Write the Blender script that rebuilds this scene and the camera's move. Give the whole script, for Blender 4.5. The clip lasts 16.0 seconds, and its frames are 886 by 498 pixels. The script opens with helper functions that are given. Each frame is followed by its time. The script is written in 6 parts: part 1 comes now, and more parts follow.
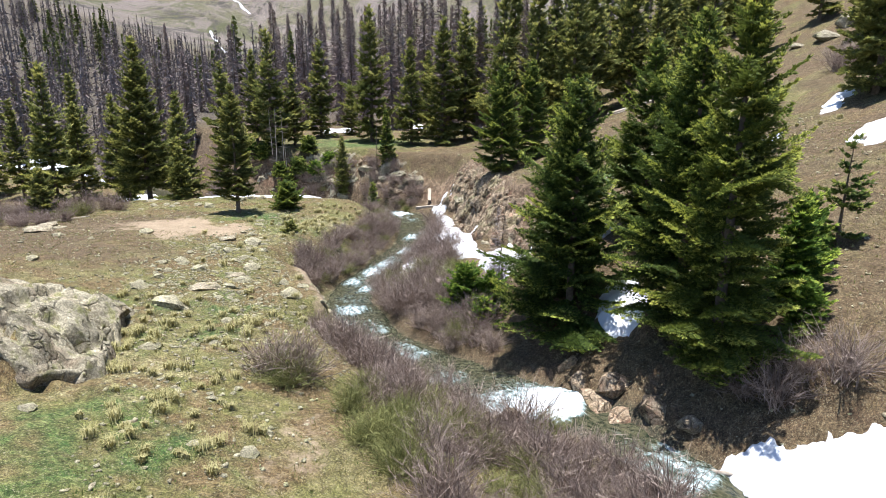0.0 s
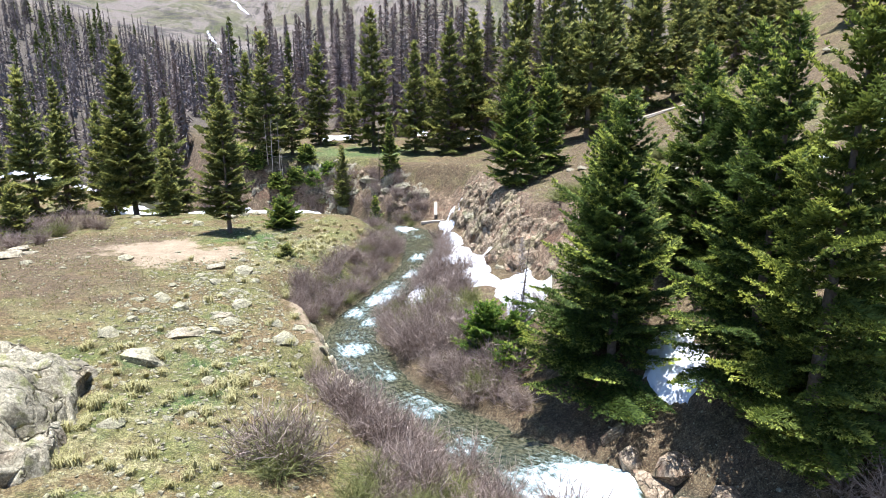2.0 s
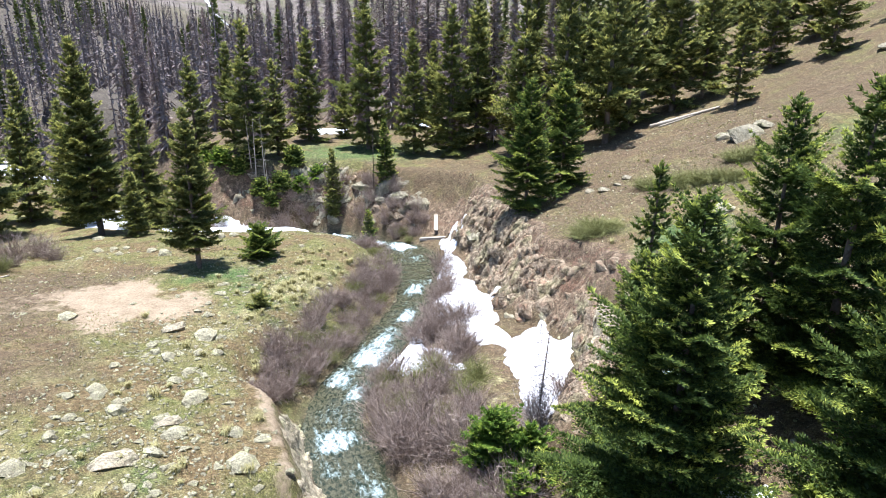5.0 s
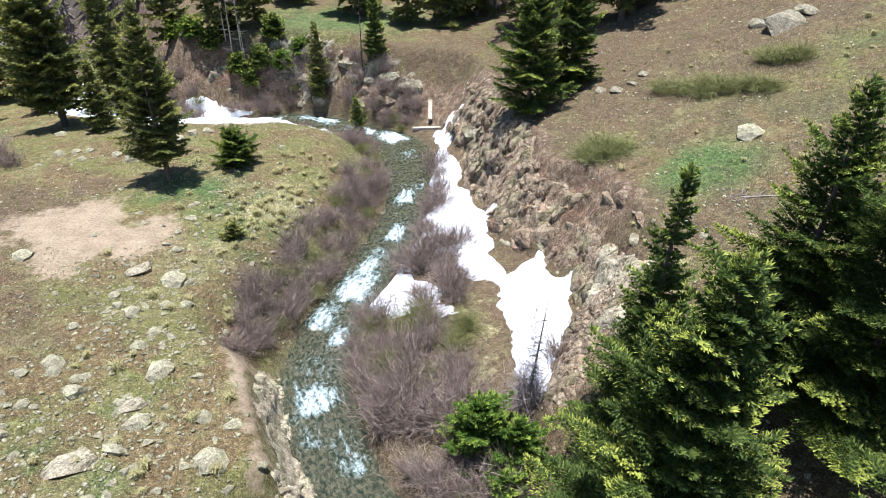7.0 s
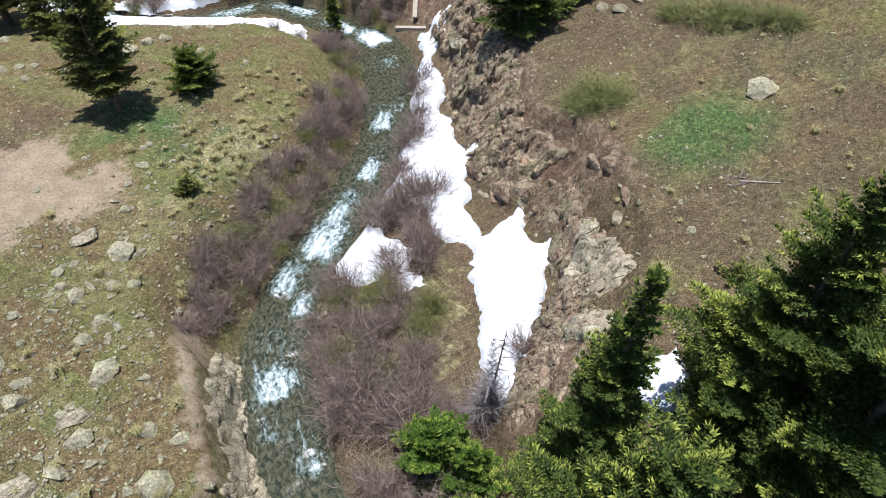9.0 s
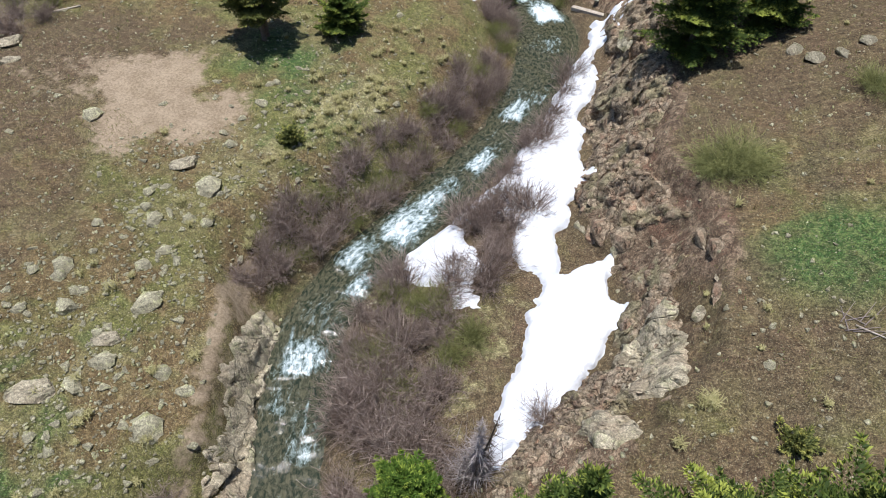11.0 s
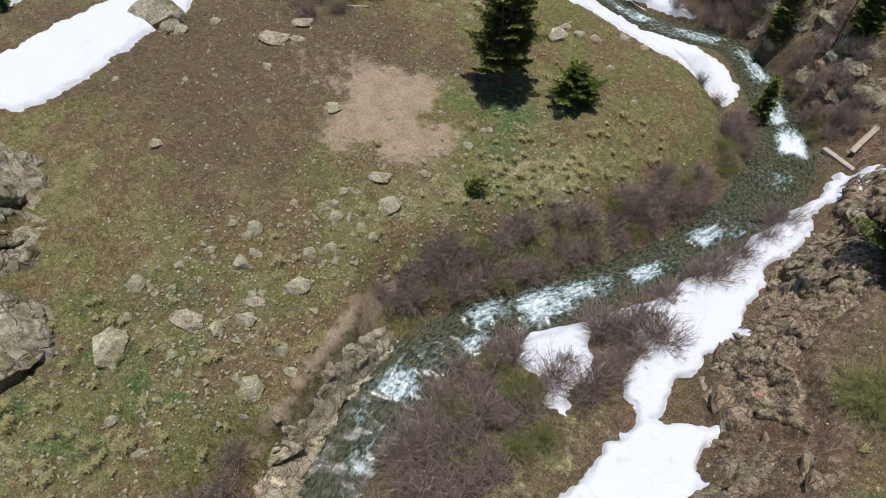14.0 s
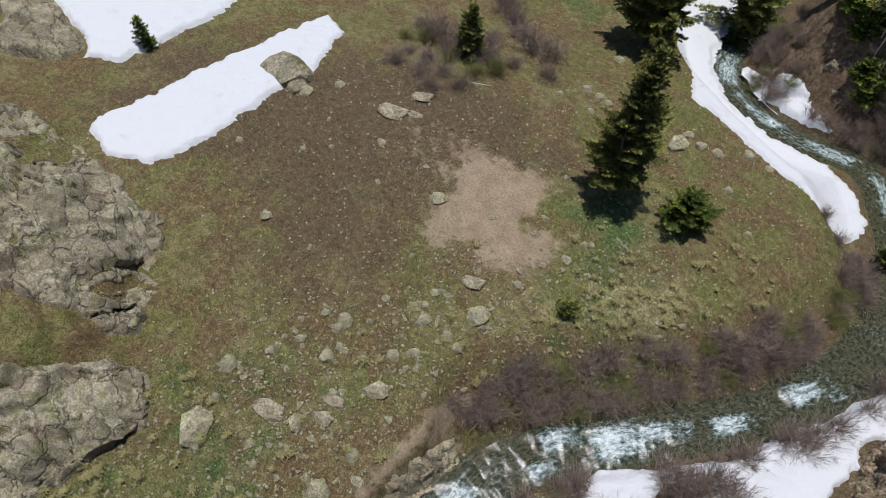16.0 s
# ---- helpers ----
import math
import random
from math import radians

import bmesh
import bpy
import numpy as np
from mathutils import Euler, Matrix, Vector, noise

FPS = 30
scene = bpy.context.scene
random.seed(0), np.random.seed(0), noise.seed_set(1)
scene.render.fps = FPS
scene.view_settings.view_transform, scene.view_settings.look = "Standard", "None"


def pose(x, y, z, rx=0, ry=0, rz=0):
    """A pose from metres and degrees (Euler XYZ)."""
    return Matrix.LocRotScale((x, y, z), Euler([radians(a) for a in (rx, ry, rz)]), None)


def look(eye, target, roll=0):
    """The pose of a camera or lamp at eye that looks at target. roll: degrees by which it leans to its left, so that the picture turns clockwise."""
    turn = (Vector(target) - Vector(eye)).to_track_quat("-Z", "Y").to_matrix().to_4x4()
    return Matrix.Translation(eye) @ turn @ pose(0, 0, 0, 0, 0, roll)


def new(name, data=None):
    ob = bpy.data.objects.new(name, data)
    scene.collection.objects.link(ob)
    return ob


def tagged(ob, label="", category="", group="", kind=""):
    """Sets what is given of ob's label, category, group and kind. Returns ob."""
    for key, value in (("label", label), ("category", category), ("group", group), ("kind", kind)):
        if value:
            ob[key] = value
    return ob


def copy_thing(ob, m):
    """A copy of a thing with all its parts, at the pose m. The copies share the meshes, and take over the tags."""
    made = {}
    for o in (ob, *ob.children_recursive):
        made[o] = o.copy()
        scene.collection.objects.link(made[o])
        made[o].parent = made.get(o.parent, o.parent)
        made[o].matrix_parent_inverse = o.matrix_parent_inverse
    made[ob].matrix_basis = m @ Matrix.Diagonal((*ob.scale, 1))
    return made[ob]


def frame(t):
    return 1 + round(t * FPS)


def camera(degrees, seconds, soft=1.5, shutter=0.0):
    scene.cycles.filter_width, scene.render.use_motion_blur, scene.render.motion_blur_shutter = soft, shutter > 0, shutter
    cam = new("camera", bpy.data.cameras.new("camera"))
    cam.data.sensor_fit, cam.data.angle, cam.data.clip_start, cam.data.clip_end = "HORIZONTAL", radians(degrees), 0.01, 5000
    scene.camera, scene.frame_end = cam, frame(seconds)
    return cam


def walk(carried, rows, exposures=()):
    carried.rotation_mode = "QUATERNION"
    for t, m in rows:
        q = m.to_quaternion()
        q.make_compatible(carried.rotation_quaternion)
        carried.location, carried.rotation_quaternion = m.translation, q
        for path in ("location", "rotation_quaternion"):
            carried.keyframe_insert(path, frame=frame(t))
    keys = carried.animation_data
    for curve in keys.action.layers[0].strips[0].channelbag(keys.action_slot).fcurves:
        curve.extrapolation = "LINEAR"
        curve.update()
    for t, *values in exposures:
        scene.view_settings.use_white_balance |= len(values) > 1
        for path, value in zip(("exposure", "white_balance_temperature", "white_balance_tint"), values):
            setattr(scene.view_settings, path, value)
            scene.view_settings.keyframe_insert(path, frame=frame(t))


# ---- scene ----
# the flight
cam = camera(67.0, 16.0, soft=0.7)
METRES, EYE, TILT, LEAN, TURN = 36.0, 9.0, -16.5, 0.0, 0.0
EXPOSURES = [(0.0, 1.0, 6280, 10), (1.2, 1.2, 6080, 10), (2.5, 1.32, 5880, 10), (3.5, 1.33, 5880, 10), (6.0, 1.22, 5930, 10), (7.0, 0.98, 5980, 10), (8.2, 0.62, 6030, 10), (10.5, 0.33, 6080, 10), (11.2, 0.27, 6180, 10), (12.5, 0.08, 6230, 10), (14.0, -0.1, 6330, 10), (16.0, -0.34, 6330, 10)]
ROWS = [
    (0.0, 0.0, 0.0, 0.0, -0.0, 0.0, 0.0),
    (0.5, -0.0046, 0.0225, 0.0093, -0.02, -0.0, 0.01),
    (1.0, -0.0095, 0.0483, 0.0186, -0.04, 0.0, 0.01),
    (1.5, -0.0143, 0.0754, 0.0276, -0.1, 0.0, 0.05),
    (2.0, -0.0186, 0.1026, 0.0394, -0.1, -0.0, 0.05),
    (2.5, -0.0204, 0.1297, 0.0533, -0.1, -0.03, 0.05),
    (3.0, -0.0206, 0.1548, 0.0679, -0.07, -0.04, 0.08),
    (3.5, -0.0209, 0.1809, 0.0832, -0.01, -0.08, 0.08),
    (6.0, -0.0092, 0.3024, 0.2005, 0.24, -9.26, -0.2),
    (6.5, -0.0061, 0.3268, 0.2251, 0.3, -13.6, -0.26),
    (7.0, -0.0012, 0.3503, 0.2506, 0.39, -17.28, -0.33),
    (7.5, 0.005, 0.3747, 0.2793, 0.56, -20.8, -0.4),
    (8.0, 0.0119, 0.3994, 0.3079, 0.63, -24.49, -0.49),
    (10.5, 0.0948, 0.5336, 0.3972, 12.08, -37.12, -3.82),
    (11.0, 0.1127, 0.5509, 0.4053, 22.67, -38.02, -6.93),
    (11.5, 0.1299, 0.5612, 0.4181, 32.17, -39.24, -9.4),
    (12.0, 0.1487, 0.5692, 0.4353, 38.09, -40.12, -10.54),
    (12.5, 0.1613, 0.5774, 0.4576, 41.15, -40.74, -11.08),
    (13.0, 0.1663, 0.5853, 0.4733, 44.19, -41.39, -11.7),
    (13.5, 0.1604, 0.5928, 0.485, 47.93, -42.26, -12.42),
    (14.0, 0.1467, 0.6, 0.5008, 51.6, -43.27, -13.02),
    (14.5, 0.128, 0.6067, 0.5194, 54.41, -44.11, -13.39),
    (15.0, 0.1035, 0.6124, 0.5408, 56.73, -44.99, -13.74),
    (15.5, 0.0755, 0.6171, 0.5662, 59.35, -45.92, -14.19),
    (16.0, 0.0443, 0.624, 0.5949, 63.43, -47.08, -14.73),
]
walk(cam, [(t, pose(0, 0, EYE, TILT, LEAN, TURN) @ pose(METRES * x, METRES * y, METRES * z, 90 + pitch, roll, yaw)) for t, x, y, z, yaw, pitch, roll in ROWS],
     exposures=EXPOSURES)

# daylight: a high midday sun over the valley ahead, clear sky
SUN_HEIGHT, SUN_TURN = 85.0, 50.0
sky_world = bpy.data.worlds.new("sky")
scene.world = sky_world
sky_world.use_nodes = True
sky = sky_world.node_tree.nodes.new("ShaderNodeTexSky")
sky.sky_type, sky.sun_disc = "NISHITA", False
sky.sun_elevation, sky.sun_rotation = radians(SUN_HEIGHT), radians(-SUN_TURN)
sky.altitude = 3000
sky_world.node_tree.links.new(sky.outputs[0], sky_world.node_tree.nodes["Background"].inputs["Color"])
sky_world.node_tree.nodes["Background"].inputs["Strength"].default_value = 0.115
sun = new("sun", bpy.data.lights.new("sun", "SUN"))
sun.data.energy, sun.data.angle, sun.data.color = 4.65, radians(0.53), (1.0, 0.965, 0.93)
to_sun = Vector((-math.sin(radians(SUN_TURN)) * math.cos(radians(SUN_HEIGHT)), math.cos(radians(SUN_TURN)) * math.cos(radians(SUN_HEIGHT)), math.sin(radians(SUN_HEIGHT))))
sun.matrix_world = look((0, 30, 60), Vector((0, 30, 60)) - to_sun)


# ---- materials ----
class Nodes:
    """A small helper to lay out a node material."""

    def __init__(self, name, rough=0.9):
        self.m = bpy.data.materials.new(name)
        self.m.use_nodes = True
        self.t = self.m.node_tree
        self.out = self.t.nodes["Principled BSDF"]
        self.out.inputs["Roughness"].default_value = rough
        self.out.inputs["Specular IOR Level"].default_value = 0.25
        self.coord = self.t.nodes.new("ShaderNodeTexCoord").outputs["Object"]

    def put(self, value, socket):
        if isinstance(value, bpy.types.NodeSocket):
            self.t.links.new(value, socket)
        elif isinstance(value, tuple):
            socket.default_value = (*value, 1.0)
        else:
            socket.default_value = value

    def noise(self, scale, detail=4, rough=0.6, vector=None, distort=0.0):
        n = self.t.nodes.new("ShaderNodeTexNoise")
        n.inputs["Scale"].default_value, n.inputs["Detail"].default_value = scale, detail
        n.inputs["Roughness"].default_value, n.inputs["Distortion"].default_value = rough, distort
        self.t.links.new(vector or self.coord, n.inputs["Vector"])
        return n.outputs["Fac"]

    def cells(self, scale, what="Distance", feature="F1", wander=0.0, squeeze=None):
        n = self.t.nodes.new("ShaderNodeTexVoronoi")
        n.feature, n.inputs["Scale"].default_value = feature, scale
        place = self.stretch(*squeeze) if squeeze else self.coord
        if wander:
            swirl, shift = self.t.nodes.new("ShaderNodeTexNoise"), self.t.nodes.new("ShaderNodeVectorMath")
            swirl.inputs["Scale"].default_value, swirl.inputs["Detail"].default_value = 2.5, 4
            shift.operation = "MULTIPLY_ADD"
            shift.inputs[1].default_value = (wander * 2.5,) * 3
            self.t.links.new(self.coord, swirl.inputs["Vector"])
            self.t.links.new(swirl.outputs["Color"], shift.inputs[0]), self.t.links.new(place, shift.inputs[2])
            place = shift.outputs[0]
        self.t.links.new(place, n.inputs["Vector"])
        return n.outputs[what]

    def attr(self, name):
        n = self.t.nodes.new("ShaderNodeAttribute")
        n.attribute_name = name
        return n.outputs["Fac"]

    def island(self):
        return self.t.nodes.new("ShaderNodeNewGeometry").outputs["Random Per Island"]

    def each(self):
        return self.t.nodes.new("ShaderNodeObjectInfo").outputs["Random"]

    def math(self, op, a, b=0.0, clamp=False):
        n = self.t.nodes.new("ShaderNodeMath")
        n.operation, n.use_clamp = op, clamp
        self.put(a, n.inputs[0]), self.put(b, n.inputs[1])
        return n.outputs[0]

    def step(self, value, low, high, to_low=0.0, to_high=1.0):
        n = self.t.nodes.new("ShaderNodeMapRange")
        n.interpolation_type = "SMOOTHSTEP"
        for k, v in zip(("Value", "From Min", "From Max", "To Min", "To Max"), (value, low, high, to_low, to_high)):
            self.put(v, n.inputs[k])
        return n.outputs[0]

    def mix(self, fac, a, b, blend="MIX"):
        n = self.t.nodes.new("ShaderNodeMix")
        n.data_type, n.blend_type = "RGBA", blend
        self.put(fac, n.inputs["Factor"]), self.put(a, n.inputs["A"]), self.put(b, n.inputs["B"])
        return n.outputs["Result"]

    def stretch(self, sx, sy, sz):
        n = self.t.nodes.new("ShaderNodeMapping")
        n.inputs["Scale"].default_value = (sx, sy, sz)
        self.t.links.new(self.coord, n.inputs["Vector"])
        return n.outputs[0]

    def colour(self, c):
        self.put(c, self.out.inputs["Base Color"])

    def bump(self, height, strength=0.5, distance=0.05):
        n = self.t.nodes.new("ShaderNodeBump")
        n.inputs["Strength"].default_value, n.inputs["Distance"].default_value = strength, distance
        self.put(height, n.inputs["Height"])
        self.t.links.new(n.outputs[0], self.out.inputs["Normal"])


def ground_material():
    n = Nodes("alpine_ground", 0.95)
    big, mid, small, fine = n.noise(0.22, 3), n.noise(1.3, 5, 0.65), n.noise(7, 5, 0.7), n.noise(42, 4, 0.75)
    blotch = n.noise(0.62, 4, 0.62, n.stretch(1.15, 1, 1), 0.5)
    tan = n.mix(n.step(mid, 0.35, 0.65), (0.255, 0.215, 0.10), (0.165, 0.143, 0.062))
    tan = n.mix(n.step(small, 0.5, 0.72), tan, (0.335, 0.295, 0.165))
    olive = n.mix(n.step(small, 0.35, 0.65), (0.12, 0.128, 0.036), (0.225, 0.213, 0.078))
    c = n.mix(n.step(n.math("ADD", big, n.math("MULTIPLY", mid, 0.5)), 0.6, 0.86), tan, olive)
    c = n.mix(n.step(n.math("ADD", n.noise(0.5, 3), n.math("MULTIPLY", mid, 0.4)), 0.62, 0.8, 0.0, 0.9), c, n.mix(n.step(small, 0.35, 0.65), (0.135, 0.085, 0.042), (0.245, 0.175, 0.092)))
    green = n.mix(n.step(small, 0.4, 0.65), (0.055, 0.11, 0.03), (0.165, 0.21, 0.07))
    c = n.mix(n.step(n.math("ADD", n.attr("green"), n.math("MULTIPLY", n.math("SUBTRACT", blotch, 0.5), 1.5)), 0.32, 0.86), c, green)
    soil = n.mix(n.step(small, 0.35, 0.7), (0.10, 0.065, 0.04), (0.20, 0.148, 0.09))
    soil = n.mix(n.step(n.noise(0.9, 4, 0.6), 0.52, 0.66, 0.0, 0.6), soil, (0.15, 0.095, 0.064))
    c = n.mix(n.step(n.math("ADD", n.attr("soil"), n.math("MULTIPLY", n.math("SUBTRACT", blotch, 0.5), 1.7)), 0.24, 0.92, 0.0, 0.9), c, soil)
    pale_grass = n.mix(n.step(small, 0.4, 0.65), (0.24, 0.21, 0.10), (0.42, 0.375, 0.205))
    c = n.mix(n.step(n.math("ADD", n.attr("straw"), n.math("MULTIPLY", n.math("SUBTRACT", mid, 0.5), 2.0)), 0.4, 0.8), c, pale_grass)
    dirt = n.mix(n.step(mid, 0.3, 0.7), (0.40, 0.31, 0.215), (0.30, 0.228, 0.152))
    bare = n.step(n.math("ADD", n.attr("dirt"), n.math("MULTIPLY", n.math("SUBTRACT", n.noise(1.5, 7, 0.75), 0.5), 2.0)), 0.3, 0.72, 0.0, 0.95)
    rock = n.mix(n.step(small, 0.35, 0.65), (0.205, 0.195, 0.145), (0.355, 0.335, 0.26))
    rock = n.mix(n.step(n.noise(1.4, 6, 0.75), 0.53, 0.66), rock, (0.19, 0.18, 0.085))
    stony = n.step(n.math("ADD", n.attr("rock"), n.math("MULTIPLY", n.math("SUBTRACT", mid, 0.5), 0.9)), 0.35, 0.55)
    crag = n.mix(n.step(n.noise(3.1, 6, 0.75), 0.4, 0.62), (0.12, 0.078, 0.052), (0.31, 0.225, 0.155))
    crag = n.mix(n.step(n.noise(1.0, 4, 0.6), 0.52, 0.66), crag, (0.21, 0.125, 0.085))
    c = n.mix(n.step(n.math("ADD", n.attr("crag"), n.math("MULTIPLY", n.math("SUBTRACT", mid, 0.5), 0.9)), 0.3, 0.6), c, crag)
    c = n.mix(n.attr("wood"), c, n.mix(n.step(small, 0.35, 0.65), (0.07, 0.06, 0.05), (0.14, 0.115, 0.095)))
    wet = n.mix(n.step(small, 0.4, 0.6), (0.06, 0.06, 0.04), (0.14, 0.11, 0.075))
    c = n.mix(n.attr("bed"), c, wet)
    alp, cliffs = n.noise(0.011, 9, 0.72), n.noise(0.02, 10, 0.78, n.stretch(1.6, 0.5, 1), 0.6)
    slope = n.mix(n.step(alp, 0.44, 0.56), (0.095, 0.10, 0.048), (0.16, 0.145, 0.095))
    slope = n.mix(n.step(cliffs, 0.475, 0.54), slope, (0.215, 0.18, 0.165))
    slope = n.mix(n.step(n.noise(0.03, 9, 0.8, n.stretch(2.0, 0.6, 1), 0.4), 0.53, 0.59), slope, (0.075, 0.065, 0.06))
    slope = n.mix(n.step(n.noise(0.14, 5, 0.75), 0.58, 0.64), slope, (0.05, 0.058, 0.03))
    c = n.mix(n.attr("alpine"), c, slope)
    clump, speck = n.noise(3.4, 5, 0.75), n.noise(17, 4, 0.8)
    c = n.mix(1.0, c, n.mix(n.step(clump, 0.38, 0.62), (0.70, 0.69, 0.66), (1.12, 1.12, 1.10)), "MULTIPLY")
    c = n.mix(1.0, c, n.mix(n.step(speck, 0.36, 0.66), (0.46, 0.45, 0.43), (1.36, 1.37, 1.36)), "MULTIPLY")
    c = n.mix(1.0, c, n.mix(n.step(fine, 0.34, 0.66), (0.45, 0.45, 0.45), (1.45, 1.45, 1.45)), "MULTIPLY")
    c = n.mix(n.step(n.noise(24, 2, 0.5), 0.61, 0.69, 0.0, 0.6), c, (0.38, 0.345, 0.235))
    c = n.mix(n.step(n.noise(20, 2, 0.5, n.stretch(1, 1.15, 1)), 0.37, 0.30, 0.0, 0.55), c, (0.05, 0.042, 0.026))
    c = n.mix(bare, c, n.mix(1.0, dirt, n.mix(n.step(n.noise(11, 6, 0.8), 0.34, 0.66), (0.66, 0.65, 0.63), (1.2, 1.2, 1.2)), "MULTIPLY"))
    c = n.mix(stony, c, n.mix(1.0, rock, n.mix(n.step(speck, 0.3, 0.7), (0.72, 0.72, 0.72), (1.2, 1.2, 1.2)), "MULTIPLY"))
    n.colour(c)
    n.bump(n.math("ADD", n.math("MULTIPLY", speck, 0.7), n.math("MULTIPLY", fine, 0.3)), 0.8, 0.08)
    return n.m


def rock_material(name, pale, dark, stain, warm, split=1.1, broken=0.8):
    n = Nodes(name, 0.92)
    mid, small, fine = n.noise(2.2, 5, 0.65), n.noise(9, 5, 0.7), n.noise(45, 3, 0.7)
    c = n.mix(n.step(small, 0.35, 0.65), dark, pale)
    c = n.mix(n.step(mid, 0.5, 0.64), c, stain)
    c = n.mix(n.step(n.noise(0.7, 5, 0.6), 0.5, 0.62, 0.0, 0.65), c, warm)
    c = n.mix(n.step(n.noise(0.9, 5, 0.6, n.stretch(1.3, 1, 1)), 0.53, 0.64, 0.0, 0.6), c, dark)
    lichen = n.cells(14)
    c = n.mix(n.step(n.math("ADD", lichen, n.math("MULTIPLY", small, 0.5)), 0.42, 0.3, 0.0, 0.55), c, (0.40, 0.39, 0.27))
    c = n.mix(n.math("MULTIPLY", n.each(), 0.4), c, (0.34, 0.315, 0.235))
    c = n.mix(1.0, c, n.mix(n.step(fine, 0.3, 0.7), (0.6, 0.6, 0.6), (1.25, 1.25, 1.25)), "MULTIPLY")
    facet = n.cells(split * 1.3, "Color", "F1", 0.55, (1.0, 2.3, 1.7))
    chip = n.cells(split * 4.6, "Color", "F1", 0.12, (1.6, 1.0, 1.3))
    crack = n.cells(split * 1.3, "Distance", "DISTANCE_TO_EDGE", 0.55, (1.0, 2.3, 1.7))
    here = n.step(n.noise(1.1, 5, 0.65), 0.42, 0.58)
    c = n.mix(1.0, c, n.mix(facet, (0.70, 0.68, 0.66), (1.16, 1.15, 1.13)), "MULTIPLY")
    c = n.mix(1.0, c, n.mix(chip, (0.66, 0.65, 0.63), (1.24, 1.23, 1.21)), "MULTIPLY")
    c = n.mix(n.math("MULTIPLY", n.step(crack, 0.01, 0.05, broken, 0.0), here), c, (0.045, 0.036, 0.028))
    mottle = n.noise(15, 5, 0.8)
    c = n.mix(1.0, c, n.mix(n.step(mottle, 0.36, 0.64), (0.64, 0.63, 0.61), (1.34, 1.34, 1.32)), "MULTIPLY")
    n.colour(c)
    relief = n.math("ADD", n.math("MULTIPLY", facet, 1.2), n.math("MULTIPLY", chip, 0.5))
    n.bump(n.math("ADD", n.math("ADD", relief, n.math("MULTIPLY", mottle, 0.5)), n.step(crack, 0.0, 0.08, 0.0, broken)), 0.9, 0.09)
    return n.m


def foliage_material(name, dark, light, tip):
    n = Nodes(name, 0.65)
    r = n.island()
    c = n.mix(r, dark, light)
    # pale tips: new growth, with sunlight on the outer crown painted in
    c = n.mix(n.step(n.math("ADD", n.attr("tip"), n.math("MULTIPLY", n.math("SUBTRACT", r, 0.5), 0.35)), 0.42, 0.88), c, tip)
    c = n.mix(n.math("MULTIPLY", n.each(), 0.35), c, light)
    n.colour(c)
    n.out.inputs["Specular IOR Level"].default_value = 0.2
    thin = n.t.nodes.new("ShaderNodeBsdfTranslucent")
    both = n.t.nodes.new("ShaderNodeMixShader")
    both.inputs[0].default_value = 0.34
    n.put(c, thin.inputs["Color"])
    n.t.links.new(n.out.outputs[0], both.inputs[1]), n.t.links.new(thin.outputs[0], both.inputs[2])
    n.t.links.new(both.outputs[0], n.t.nodes["Material Output"].inputs["Surface"])
    return n.m


def plain_varied(name, a, b, rough=0.85, scale=6.0, islands=False, bump=0.0):
    n = Nodes(name, rough)
    f = n.island() if islands else n.step(n.noise(scale, 5, 0.65), 0.3, 0.7)
    c = n.mix(f, a, b)
    n.colour(n.mix(n.math("MULTIPLY", n.each(), 0.3), c, a))
    if bump:
        n.bump(n.noise(scale * 3, 4, 0.7), bump, 0.03)
    return n.m


def snow_material():
    n = Nodes("old_snow", 0.6)
    mid, small = n.noise(1.1, 5, 0.6), n.noise(16, 4, 0.65)
    c = n.mix(n.step(mid, 0.58, 0.8), (0.675, 0.685, 0.715), (0.58, 0.56, 0.54))
    c = n.mix(n.step(small, 0.62, 0.76, 0.0, 0.5), c, (0.40, 0.35, 0.30))
    n.colour(c)
    n.bump(n.math("ADD", n.noise(2.6, 5, 0.6), n.math("MULTIPLY", small, 0.25)), 0.55, 0.2)
    return n.m


def water_material():
    n = Nodes("creek_water", 0.12)
    flow = n.t.nodes.new("ShaderNodeUVMap").outputs[0]
    def lap(su, sv, scale, detail, distort=0.0):
        m = n.t.nodes.new("ShaderNodeMapping")
        m.inputs["Scale"].default_value = (su, sv, 1)
        n.t.links.new(flow, m.inputs["Vector"])
        return n.noise(scale, detail, 0.68, m.outputs[0], distort)
    streak, clot, fleck = lap(1, 0.34, 3.0, 6, 0.8), lap(1, 0.6, 7.5, 6, 0.6), lap(1, 0.7, 24, 4, 0.3)
    foam = n.math("ADD", n.attr("foam"), n.math("ADD", n.math("MULTIPLY", n.math("SUBTRACT", streak, 0.5), 1.5), n.math("MULTIPLY", n.math("SUBTRACT", clot, 0.5), 1.5)))
    foam = n.math("ADD", foam, n.math("MULTIPLY", n.math("SUBTRACT", fleck, 0.5), 0.6))
    white = n.step(foam, 0.42, 1.15)
    green = n.mix(n.step(clot, 0.35, 0.65), (0.018, 0.026, 0.016), (0.10, 0.092, 0.055))
    c = n.mix(n.step(foam, 0.2, 0.72, 0.0, 0.9), green, (0.20, 0.265, 0.26))
    n.colour(n.mix(white, c, (0.72, 0.78, 0.81)))
    n.put(n.step(white, 0, 1, 0.13, 0.75), n.out.inputs["Roughness"])
    n.out.inputs["Specular IOR Level"].default_value = 0.27
    n.bump(n.math("ADD", n.math("MULTIPLY", clot, 0.7), n.math("MULTIPLY", fleck, 0.3)), 0.3, 0.06)
    return n.m


